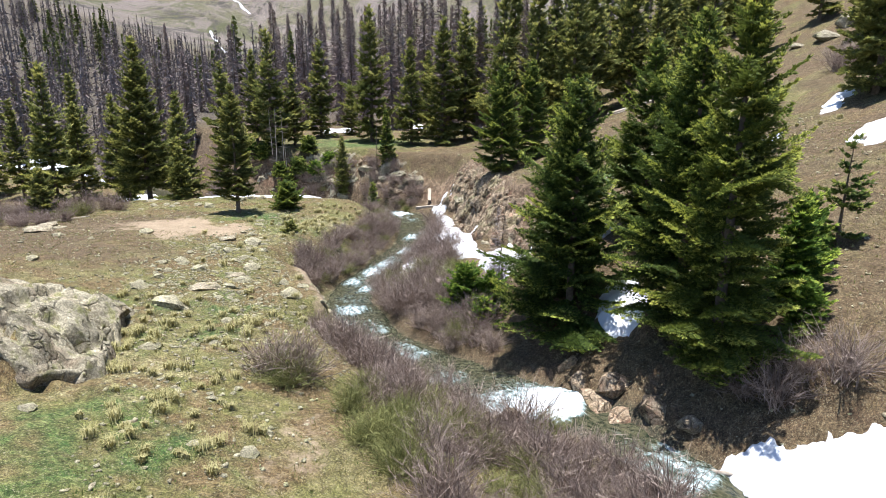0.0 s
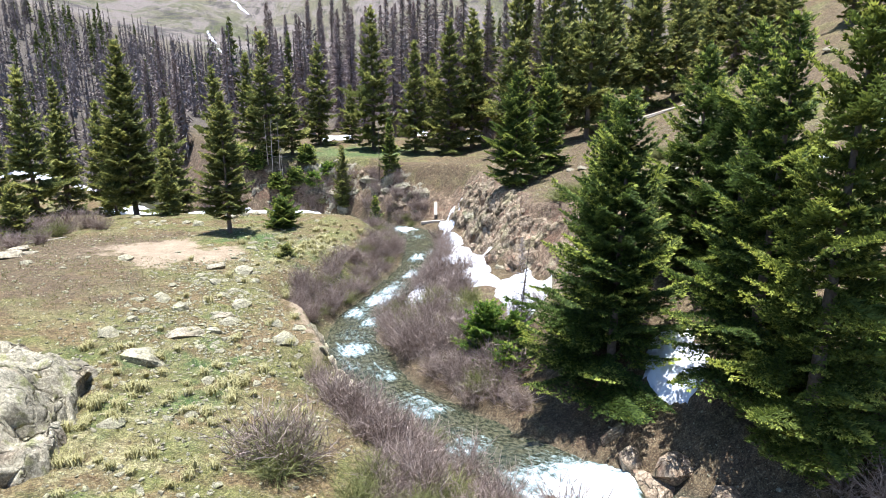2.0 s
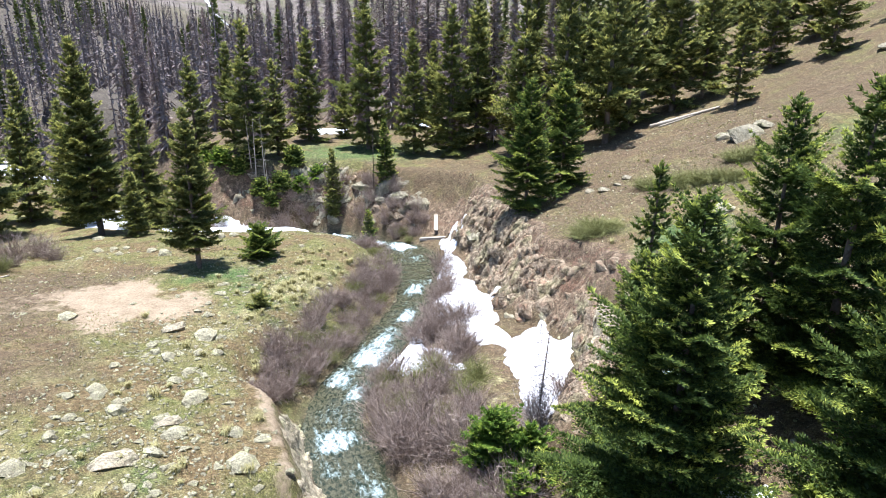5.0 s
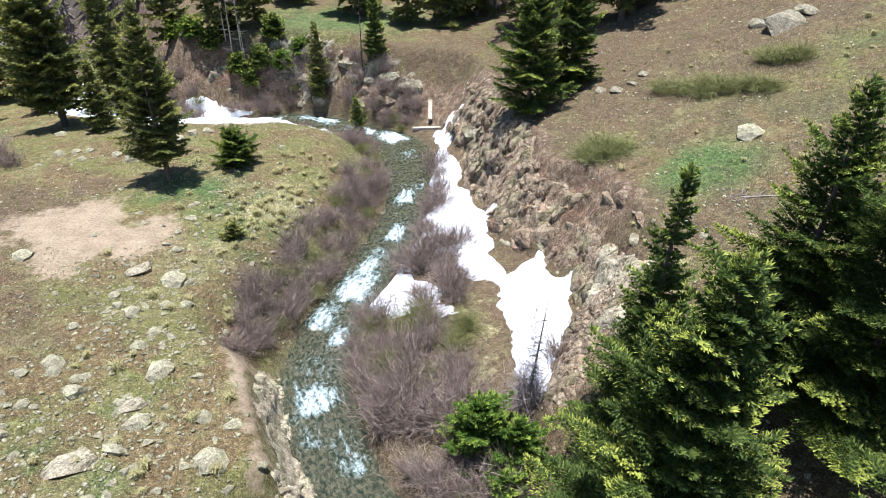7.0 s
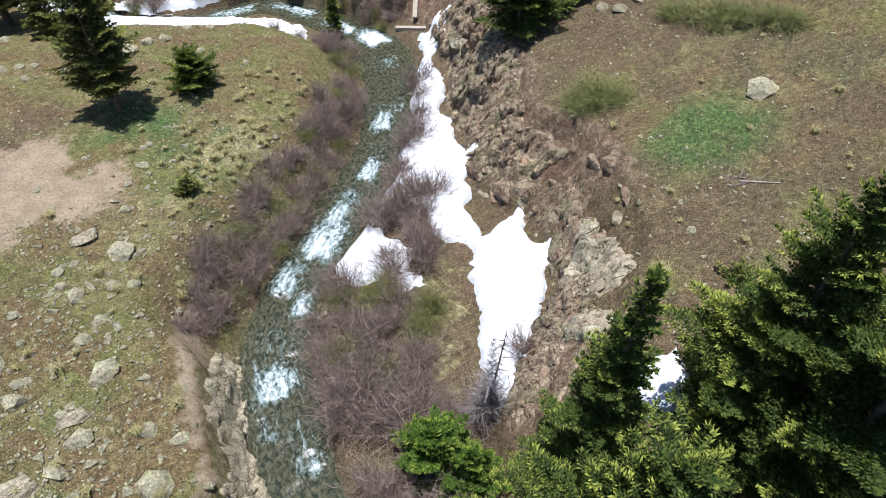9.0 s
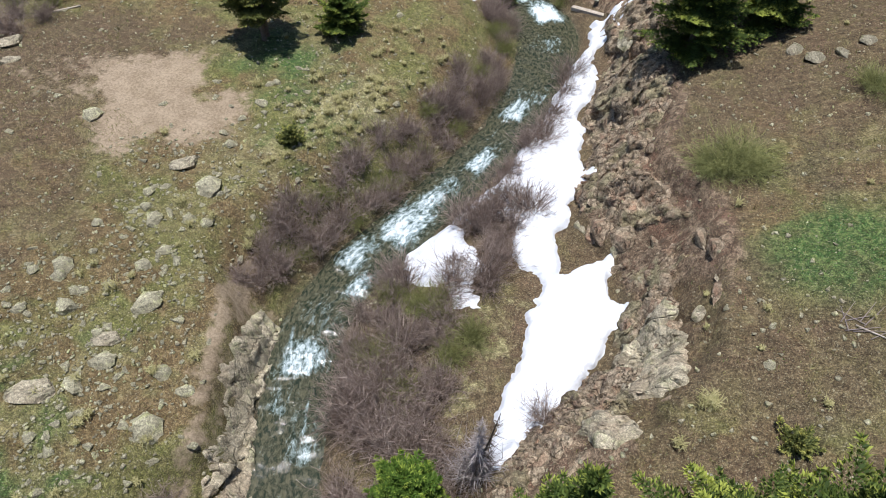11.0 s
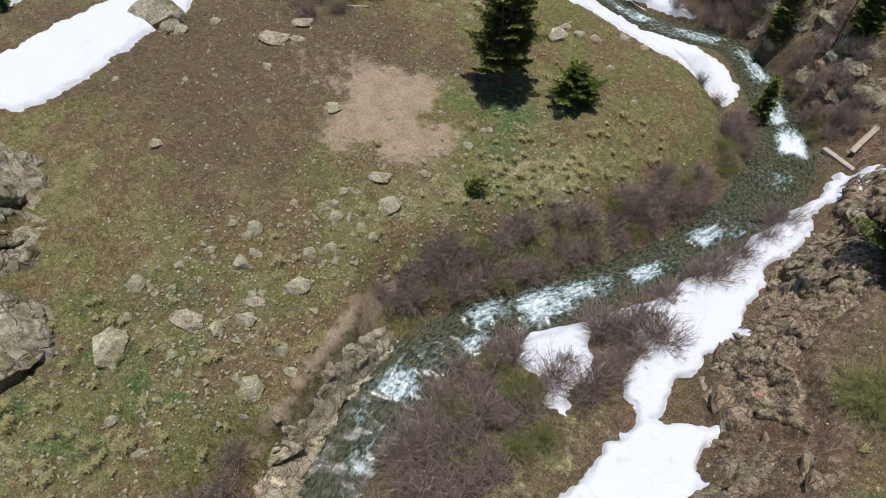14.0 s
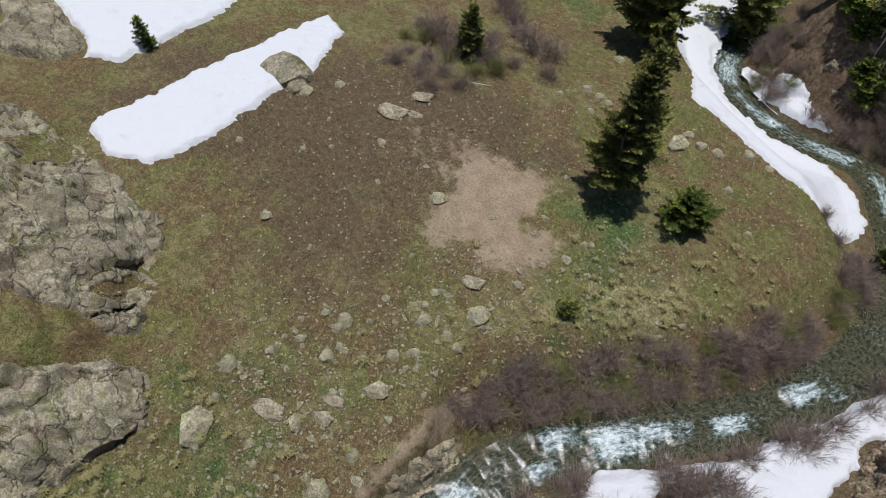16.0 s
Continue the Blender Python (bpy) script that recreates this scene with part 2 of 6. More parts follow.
GROUND = ground_material()
STONE = rock_material("lichened_stone", (0.56, 0.53, 0.38), (0.32, 0.30, 0.21), (0.47, 0.48, 0.25), (0.44, 0.385, 0.28), 1.2, 0.12)
LEDGE = rock_material("olive_lichened_ledge", (0.47, 0.435, 0.335), (0.28, 0.255, 0.19), (0.25, 0.25, 0.125), (0.34, 0.27, 0.20), 0.42, 0.6)
SLAB = rock_material("pale_tan_slab", (0.62, 0.55, 0.42), (0.41, 0.36, 0.265), (0.45, 0.43, 0.28), (0.47, 0.37, 0.27), 0.6, 0.45)
CRAG = rock_material("brown_crag", (0.52, 0.42, 0.31), (0.26, 0.18, 0.12), (0.33, 0.20, 0.135), (0.30, 0.28, 0.15), 1.25, 0.85)
NEEDLES = foliage_material("spruce_needles", (0.030, 0.052, 0.015), (0.125, 0.175, 0.038), (0.46, 0.50, 0.10))
# lit copy of the spruce needles: sunlight painted in as yellower green
SUNNY_NEEDLES = foliage_material("sunlit_yellow_green_needles", (0.038, 0.06, 0.015), (0.17, 0.21, 0.04), (0.52, 0.54, 0.11))
DARK_NEEDLES = foliage_material("olive_spruce_needles", (0.062, 0.08, 0.026), (0.21, 0.225, 0.065), (0.48, 0.46, 0.13))
BRIGHT_NEEDLES = foliage_material("young_spruce_needles", (0.035, 0.078, 0.014), (0.13, 0.21, 0.032), (0.44, 0.53, 0.09))
BARK = plain_varied("grey_brown_bark", (0.10, 0.075, 0.055), (0.20, 0.155, 0.12), 0.95, 9, bump=0.8)
DEAD_NEAR = plain_varied("fallow_dead_twigs", (0.20, 0.145, 0.13), (0.46, 0.36, 0.325), 0.9, islands=True)
DEAD = plain_varied("dead_spruce_twigs", (0.15, 0.12, 0.105), (0.35, 0.285, 0.26), 0.9, islands=True)
WILLOW = plain_varied("willow_twigs", (0.12, 0.08, 0.064), (0.45, 0.36, 0.30), 0.7, islands=True)
BUDDING = plain_varied("budding_willow_twigs", (0.10, 0.105, 0.035), (0.33, 0.33, 0.12), 0.8, islands=True)
DRY_WOOD = plain_varied("bleached_wood", (0.33, 0.27, 0.21), (0.52, 0.46, 0.38), 0.85, 7, bump=0.5)
BLADES = plain_varied("grass_blades", (0.12, 0.125, 0.03), (0.40, 0.34, 0.16), 0.8, islands=True)
GREEN_BLADES = plain_varied("green_grass_blades", (0.06, 0.12, 0.02), (0.20, 0.25, 0.07), 0.8, islands=True)
STRAW = plain_varied("straw", (0.28, 0.25, 0.10), (0.47, 0.43, 0.22), 0.8, islands=True)
GREY_TWIGS = plain_varied("grey_dead_twigs", (0.20, 0.165, 0.155), (0.44, 0.39, 0.37), 0.9, islands=True)
SNOW = snow_material()
WATER = water_material()


# ---- the lie of the land ----
def smooth(a, b, v):
    u = np.clip((np.asarray(v, float) - a) / (b - a), 0, 1)
    return u * u * (3 - 2 * u)


def hashed(i, j, seed):
    v = np.sin(i * 127.1 + j * 311.7 + seed * 74.7) * 43758.5453
    return v - np.floor(v)


def vnoise(x, y, seed=0):
    """Smooth value noise from -1 to 1 on a unit lattice."""
    i, j = np.floor(x), np.floor(y)
    u, v = x - i, y - j
    u, v = u * u * (3 - 2 * u), v * v * (3 - 2 * v)
    a, b = hashed(i, j, seed), hashed(i + 1, j, seed)
    c, d = hashed(i, j + 1, seed), hashed(i + 1, j + 1, seed)
    return 2 * (a + (b - a) * u + (c - a) * v + (a - b - c + d) * u * v) - 1


def fbm(x, y, seed=0, octaves=4, ridged=False):
    total, amp = 0, 1.0
    for k in range(octaves):
        n = vnoise(x * 2 ** k, y * 2 ** k, seed + k * 13)
        total = total + amp * (1 - 2 * np.abs(n) if ridged else n)
        amp *= 0.5
    return total / 1.9


# the creek, downstream: x, y, half width, water level
CREEK = [(16.0, -60.0, 1.3, 3.0), (11.5, -8.0, 1.1, 0.2), (7.4, 11.0, 1.0, -1.2), (5.8, 15.6, 0.95, -1.55), (4.5, 18.0, 1.05, -1.7), (2.4, 20.0, 1.35, -2.1),
         (-0.4, 23.6, 1.35, -2.8), (-2.9, 27.2, 1.2, -3.2), (-4.2, 30.4, 1.3, -3.4), (-4.9, 32.5, 1.2, -3.5), (-4.8, 35.0, 1.1, -3.6),
         (-3.9, 38.2, 1.15, -3.72), (-3.0, 41.5, 1.1, -3.8), (-2.2, 45.2, 1.15, -3.9), (-2.15, 49.4, 1.3, -4.0), (-2.9, 53.1, 1.65, -4.1),
         (-5.2, 55.9, 1.2, -4.35), (-8.2, 58.6, 1.1, -4.8), (-11.5, 60.0, 1.0, -5.0), (-15.0, 58.3, 0.95, -5.1), (-18.7, 57.9, 0.9, -5.3),
         (-22.2, 59.6, 0.95, -5.5), (-25.5, 64.5, 1.1, -5.8), (-31.0, 73.0, 1.2, -6.4), (-60.0, 104.0, 1.5, -8.0)]
# the foot of the rocky bank east of the creek: x, y
CLIFF = [(19.0, -60.0), (14.0, -8.0), (9.6, 11.0), (7.6, 15.0), (5.8, 18.0), (4.7, 20.8), (3.0, 24.0), (2.6, 27.5), (3.1, 30.4), (4.6, 33.0), (5.1, 36.2),
         (4.2, 38.6), (2.6, 40.0), (2.0, 42.0), (2.2, 44.0), (1.3, 46.2), (1.2, 49.5), (0.4, 52.6), (-0.5, 55.0), (-2.3, 56.3), (-4.7, 57.5), (-7.2, 59.4), (-9.8, 60.8), (-12.5, 61.5),
         (-15.6, 60.8), (-19.0, 60.4), (-22.0, 62.6), (-28.0, 75.0), (-57.0, 107.0)]


def along(x, y, line):
    """Distance to a line of points, signed (plus to the right of its course), and the place along it in point numbers."""
    best = np.full(np.shape(x), 1e9)
    side, place = np.zeros(np.shape(x)), np.zeros(np.shape(x))
    for k in range(len(line) - 1):
        ax, ay, bx, by = line[k][0], line[k][1], line[k + 1][0], line[k + 1][1]
        dx, dy = bx - ax, by - ay
        t = np.clip(((x - ax) * dx + (y - ay) * dy) / (dx * dx + dy * dy), 0, 1)
        d = np.hypot(x - ax - t * dx, y - ay - t * dy)
        near = d < best
        best = np.where(near, d, best)
        side = np.where(near, np.sign((x - ax) * dy - (y - ay) * dx), side)
        place = np.where(near, k + t, place)
    return best * side, place


def rounded(line, n=6):
    """The line made smooth, by Catmull-Rom."""
    p = np.array(line, float)
    q = np.vstack([2 * p[0] - p[1], p, 2 * p[-1] - p[-2]])
    out = []
    for k in range(1, len(q) - 2):
        for t in np.arange(n) / n:
            a, b, c, d = q[k - 1], q[k], q[k + 1], q[k + 2]
            out.append(0.5 * (2 * b + (c - a) * t + (2 * a - 5 * b + 4 * c - d) * t * t + (3 * b - a - 3 * c + d) * t ** 3))
    out.append(p[-1])
    return np.array(out)


CREEK_LINE, CLIFF_LINE = rounded(CREEK), rounded(CLIFF)


# the edge of the rock outcrop south-west of the meadow: x, y
OUTCROP = [(-6.5, 6.0), (-8.6, 14.0), (-10.0, 18.6), (-11.2, 21.4), (-13.2, 22.3), (-15.2, 22.6), (-18.0, 23.7), (-22.4, 22.5), (-26.4, 21.6), (-29.5, 19.0), (-40.0, 15.0)]


def outcrop(x, y):
    """How far a place lies inside the outcrop."""
    d, s = along(x, y, OUTCROP)
    return -d + 0.5 * vnoise(x * 0.6, y * 0.6, 41) + 0.25 * vnoise(x * 1.7, y * 1.7, 43)


def meadow(x, y):
    xc = np.clip(x, -32, 4)
    u, v = xc / 10, (np.clip(y, 8, 58) - 30) / 10
    return -2.386 - 2.05 * u - 0.483 * v - 0.465 * u * u + 0.326 * u * v + 0.088 * v * v


def hillside(x, y):
    e = np.logaddexp(0, (x - 1.5) * 0.8) / 0.8
    steep = np.minimum(e, 60)
    return 0.1 + 0.22 * e + 0.0045 * steep ** 2 - 0.05 * np.clip(30 - y, 0, 25) + 0.004 * np.clip(y - 60, 0, 400)


def ground(x, y, rough=True):
    x, y = np.asarray(x, float), np.asarray(y, float)
    d, s = along(x, y, CREEK_LINE)
    idx = np.arange(len(CREEK_LINE))
    level, half = np.interp(s, idx, CREEK_LINE[:, 3]), np.interp(s, idx, CREEK_LINE[:, 2])
    c, cs = along(x, y, CLIFF_LINE)
    out = np.abs(d) - half
    bed = level - 0.35 * smooth(0, -0.7, out)
    # west bank
    west = meadow(x, y)
    sheer = smooth(25, 27, y) * smooth(33, 30.5, y)
    width = 3.4 - 2.35 * sheer + 3.2 * smooth(52, 56, y + 0.25 * (x + 12) * (x < -12))
    w = bed + (west - level) * smooth(-0.05, 1, out / width) + 0.12 * smooth(0, 0.4, out)
    w = w - 0.4 * smooth(50.5, 53.5, y) * smooth(-5.5, -8, x) * smooth(-40, -30, x) * smooth(0.2, 1.5, out)
    inside = outcrop(x, y) * smooth(14.2, 16.6, y)
    w = w + 0.95 * smooth(0, 1.6, inside) + 0.16 * np.clip(inside, 0, 9)
    # east bank: a low shelf, then the rocky step, then the hillside
    shelf = level + 0.25 * smooth(0, 0.5, out) + 0.22 * np.clip(out, 0, 4.5)
    deep = 2.6 + 1.6 * smooth(29, 25, y) + 0.5 * smooth(55, 60, y) + 4.5 * np.exp(-((x + 1.0) ** 2 + (y - 57) ** 2) / 4)
    ledge = c + 0.55 * fbm(x * 0.55, y * 0.55, 3) + 0.25 * fbm(x * 1.9, y * 1.9, 4)
    rise = np.clip((ledge + 0.2) / deep, 0, 1)
    steps = (np.floor(rise * 4) + smooth(0.45, 0.8, rise * 4 - np.floor(rise * 4))) / 4
    rise = rise + (steps - rise) * 0.35 * smooth(28, 30, y) * smooth(56, 52, y)
    e = np.where(out < 0, bed, shelf)
    e = e + (np.maximum(hillside(x, y), e) - e) * rise
    z = np.where(d > 0, e, w)
    # far country: the wooded slope beyond the valley to the west, the mountain ahead
    r = np.hypot(x, y)
    far = smooth(75, 160, y - 0.25 * np.abs(x))
    z = z + far * (FAR(x, y))
    if rough:
        g = smooth(-0.2, 0.6, out)
        z = z + g * (0.10 * fbm(x * 0.35, y * 0.35, 5) + 0.06 * fbm(x * 1.5, y * 1.5, 9))
        w_rock = smooth(-0.1, 0.8, inside) * (d < 0)
        q = 3.0 * fbm(x * 0.34 + 0.2 * y, y * 0.42, 51, 3)
        block = np.floor(q) + smooth(0.72, 0.92, q - np.floor(q))
        q = 2.5 * fbm(x * 0.8 - 0.3 * y, y * 1.1, 57, 2)
        crumb = np.floor(q) + smooth(0.7, 0.95, q - np.floor(q))
        z = z + w_rock * (0.42 * block + 0.16 * crumb + 0.07 * fbm(x * 1.6, y * 2.0, 55, 2, True))
        face = rise * (1 - rise) * 4
        z = z + face * (0.3 * fbm(x * 1.1, y * 1.1, 21, 4, True) + 0.16 * fbm(x * 2.7, y * 2.7, 23, 2, True)) * (y > 12)
    return z


def FAR(x, y):
    left = np.clip(-x - 50 - 0.09 * y, 0, 2000)
    slope = 0.36 * left * smooth(90, 200, y) * smooth(900, 350, y)
    mount = 430 * smooth(420, 1250, y + 0.15 * x) + 60 * fbm(x / 260, y / 260, 31, 5) * smooth(450, 900, y) + 26 * fbm((x + 0.6 * y) / 120, y / 210, 33, 4, True) * smooth(300, 560, y)
    return slope + mount - 5 * smooth(80, 160, y) * smooth(20, -40, x)


# ---- building helpers ----
def mesh_of(name, verts, faces, material, smooth_shade=False):
    """A mesh from numpy arrays; faces all of one length."""
    verts, faces = np.asarray(verts, np.float32), np.asarray(faces, np.int32)
    me = bpy.data.meshes.new(name)
    k = faces.shape[1]
    me.vertices.add(len(verts)), me.loops.add(faces.size), me.polygons.add(len(faces))
    me.vertices.foreach_set("co", verts.ravel())
    me.loops.foreach_set("vertex_index", faces.ravel())
    me.polygons.foreach_set("loop_start", np.arange(0, faces.size, k, dtype=np.int32))
    if smooth_shade:
        me.polygons.foreach_set("use_smooth", np.ones(len(faces), bool))
    me.materials.append(material)
    me.update(calc_edges=True)
    return me


def weight(me, name, values):
    me.attributes.new(name, "FLOAT", "POINT").data.foreach_set("value", np.asarray(values, np.float32).ravel())


def part(name, me, parent, label=""):
    ob = new(name, me)
    ob.parent = parent
    if label:
        ob["label"] = label
    return ob


def grid_faces(nx, ny):
    i = np.arange(nx * ny).reshape(ny, nx)
    return np.stack([i[:-1, :-1].ravel(), i[:-1, 1:].ravel(), i[1:, 1:].ravel(), i[1:, :-1].ravel()], 1)


def spread(low, high, step, end_low, end_high, growth=1.052):
    core = list(np.arange(low, high + step / 2, step))
    s = step
    while core[-1] < end_high:
        s *= growth
        core.append(core[-1] + s)
    s = step
    while core[0] > end_low:
        s *= growth
        core.insert(0, core[0] - s)
    return np.array(core)


def height(x, y):
    return float(ground(np.array([x]), np.array([y]))[0])


# ---- the ground: one sheet to the mountains ----
def finer(marks):
    return np.concatenate([np.arange(a, b - 1e-6, s) for a, b, s in marks])


xs, ys = finer([(-34, -29, 0.24), (-29, -10, 0.17), (-10, -1.5, 0.24), (-1.5, 8, 0.13), (8, 22.01, 0.26)]), finer([(8, 15, 0.24), (15, 24, 0.15), (24, 29, 0.24), (29, 54, 0.14), (54, 64.01, 0.2)])
gx, gy = np.meshgrid(np.concatenate([spread(-34, -34, 0.24, -2600, -34)[:-1], xs, spread(22, 22, 0.24, 22, 2600)[1:]]),
                     np.concatenate([spread(8, 8, 0.24, -700, 8)[:-1], ys, spread(64, 64, 0.2, 64, 3200)[1:]]))
px, py = gx.ravel(), gy.ravel()
pz = ground(px, py)


def sheet(x, y):
    """Height of the finished ground sheet, between its points."""
    cols, rows, z = gx[0], gy[:, 0], pz.reshape(gx.shape)
    i, j = np.clip(np.searchsorted(cols, x) - 1, 0, len(cols) - 2), np.clip(np.searchsorted(rows, y) - 1, 0, len(rows) - 2)
    u, v = (x - cols[i]) / (cols[i + 1] - cols[i]), (y - rows[j]) / (rows[j + 1] - rows[j])
    return (z[j, i] * (1 - u) + z[j, i + 1] * u) * (1 - v) + (z[j + 1, i] * (1 - u) + z[j + 1, i + 1] * u) * v


earth = mesh_of("ground", np.stack([px, py, pz], 1), grid_faces(gx.shape[1], gx.shape[0]), GROUND, True)
d_creek, s_creek = along(px, py, CREEK_LINE)
half_creek = np.interp(s_creek, np.arange(len(CREEK_LINE)), CREEK_LINE[:, 2])
d_cliff, _ = along(px, py, CLIFF_LINE)
from_water = np.abs(d_creek) - half_creek
inside_rock = outcrop(px, py)
east = d_creek > 0


def inside_of(x, y, poly):
    """Signed distance to the edge of a closed outline, plus inside."""
    p = np.array(poly, float)
    best, odd = np.full(x.shape, 1e9), np.zeros(x.shape, bool)
    for (ax, ay), (bx, by) in zip(p, np.roll(p, -1, 0)):
        dx, dy = bx - ax, by - ay
        t = np.clip(((x - ax) * dx + (y - ay) * dy) / (dx * dx + dy * dy), 0, 1)
        best = np.minimum(best, np.hypot(x - ax - t * dx, y - ay - t * dy))
        with np.errstate(divide="ignore", invalid="ignore"):
            odd ^= ((ay > y) != (by > y)) & (x < dx * (y - ay) / (dy if dy else 1e-9) + ax)
    return np.where(odd, best, -best)


def blob(x, y, cx, cy, rx, ry, turn=0.0):
    c, s = math.cos(radians(turn)), math.sin(radians(turn))
    u, v = ((x - cx) * c + (y - cy) * s) / rx, (-(x - cx) * s + (y - cy) * c) / ry
    return np.clip(1.25 - np.hypot(u, v), 0, 1)


patchy = fbm(px * 0.25, py * 0.25, 71, 4)
CLEARING = [(-18.9, 38.7), (-17.3, 40.2), (-15.2, 41.4), (-14.5, 40.2), (-14.0, 38.7), (-12.3, 40.0), (-11.5, 38.9), (-12.4, 36.3), (-13.8, 36.5), (-14.3, 34.5), (-15.6, 35.0), (-16.3, 36.0), (-16.7, 37.1)]
TRAIL = [(-7.9, 34.0), (-7.1, 32.8), (-6.5, 31.2), (-5.8, 29.0), (-5.1, 27.2), (-4.6, 25.4), (-5.2, 25.3), (-5.7, 27.4), (-6.5, 29.1), (-7.5, 31.0), (-8.1, 32.4)]
dirt = np.maximum(smooth(-1.3, 1.1, inside_of(px, py, CLEARING)), 0.42 * blob(px, py, -18.5, 37.5, 5, 3.0, 15))
trail = smooth(-0.35, 0.35, inside_of(px, py, TRAIL))
near_bare = 0.4 * blob(px, py, -3.6, 14.5, 1.6, 4.5, 0)
weight(earth, "dirt", np.maximum.reduce([dirt, 0.66 * trail, near_bare, 0.42 * smooth(-0.1, 0.2, from_water) * smooth(1.9, 1.0, from_water) * smooth(25, 27, py) * smooth(34, 31, py) * (d_creek < 0)]))
green = np.maximum.reduce([0.66 * blob(px, py, -12.0, 42.6, 4.6, 4.6), 0.5 * blob(px, py, -8.2, 40, 3.5, 7, -10), 0.9 * blob(px, py, 10.0, 38.2, 3.8, 3.2, 20), 0.62 * blob(px, py, -8, 13, 6, 5), 0.48 * blob(px, py, -9, 23, 6, 11, 10),
                           0.8 * blob(px, py, -8, 67, 14, 7), 0.5 * blob(px, py, 14, 41, 7, 6), 0.5 * blob(px, py, 8.2, 41.5, 3.0, 3.5), 0.6 * blob(px, py, 20, 45, 6, 5), 0.45 * blob(px, py, -29, 53, 9, 6)])
green = np.maximum(green, np.where(east & (d_cliff > 1.5), 0.22 + 0.4 * patchy, 0))
weight(earth, "green", green + 0.12 * patchy)
soil = np.where(east & (from_water > 0), 0.92 + 0.12 * smooth(42, 50, py) * smooth(57, 55, py) + 0.3 * smooth(-1.0, 0.5, d_cliff) * smooth(6, 1, d_cliff) + 0.12 * patchy, 0.0)
soil = np.maximum(soil, 1.05 * blob(px, py, -26, 31, 10, 7, 40) + 0.85 * blob(px, py, -20, 40, 8, 5, 30) + 0.7 * blob(px, py, -15.5, 30, 5.5, 6) + 0.25 * patchy)
soil = np.maximum(soil, 0.7 * smooth(2.2, 0.2, from_water) * smooth(-0.2, 0.3, from_water))
soil = soil * (1 - np.clip(0.9 * green, 0, 1))
soil = np.maximum(soil, 0.8 * smooth(70, 95, py - 0.3 * px) * smooth(600, 350, py))
weight(earth, "soil", soil)
weight(earth, "straw", np.maximum.reduce([0.75 * blob(px, py, -8.2, 42.0, 2.0, 4.5, -15), 0.6 * blob(px, py, -8.5, 17.5, 2.6, 4.5), 0.5 * blob(px, py, -9.5, 37.0, 2.0, 3.0), 0.6 * blob(px, py, 1.3, 33.0, 1.5, 4.5), 0.5 * blob(px, py, 0.8, 36.5, 0.9, 1.6)]))
rise_face = smooth(-0.3, 0.5, d_cliff) * smooth(3.4, 1.8, d_cliff) * smooth(14, 18, py)
slab = np.minimum(1, 1.5 * blob(px, py, 6.3, 34.0, 1.7, 3.6, 5))
weight(earth, "crag", (1 - slab) * rise_face * 0.95 * smooth(27, 30, py) * (1 - 0.45 * smooth(55, 58, py)))
weight(earth, "rock", np.maximum.reduce([(0.12 + 0.3 * patchy) * smooth(-0.1, 0.5, inside_rock) * (~east), 0.15 * slab]))
weight(earth, "bed", smooth(0.25, -0.1, from_water))


def above_trees(x, y, z):
    """How far, in degrees of slope seen from the valley mouth, a place lies above the upper edge of the forest."""
    way = np.degrees(np.arctan2(x, np.maximum(y, 1)))
    return np.degrees(np.arctan2(z - 9, np.maximum(y, 1))) * np.cos(np.radians(way)) - np.interp(way, [-45, -31, -15, -6, 0, 20], [6, 3.7, -1.0, -1.6, -0.6, 2.0])


bare_height = smooth(-1.0, 0.3, above_trees(px, py, pz) + 0.5 * patchy) * smooth(130, 200, py)
weight(earth, "wood", smooth(78, 105, py - 0.25 * px) * smooth(560, 380, py) * smooth(60, 20, px) * (1 - bare_height))
weight(earth, "alpine", np.maximum(smooth(330, 480, py), bare_height))
tagged(new("ground", earth), "grassy alpine valley floor with bare dirt, gravel and rock", "ground", kind="structure")

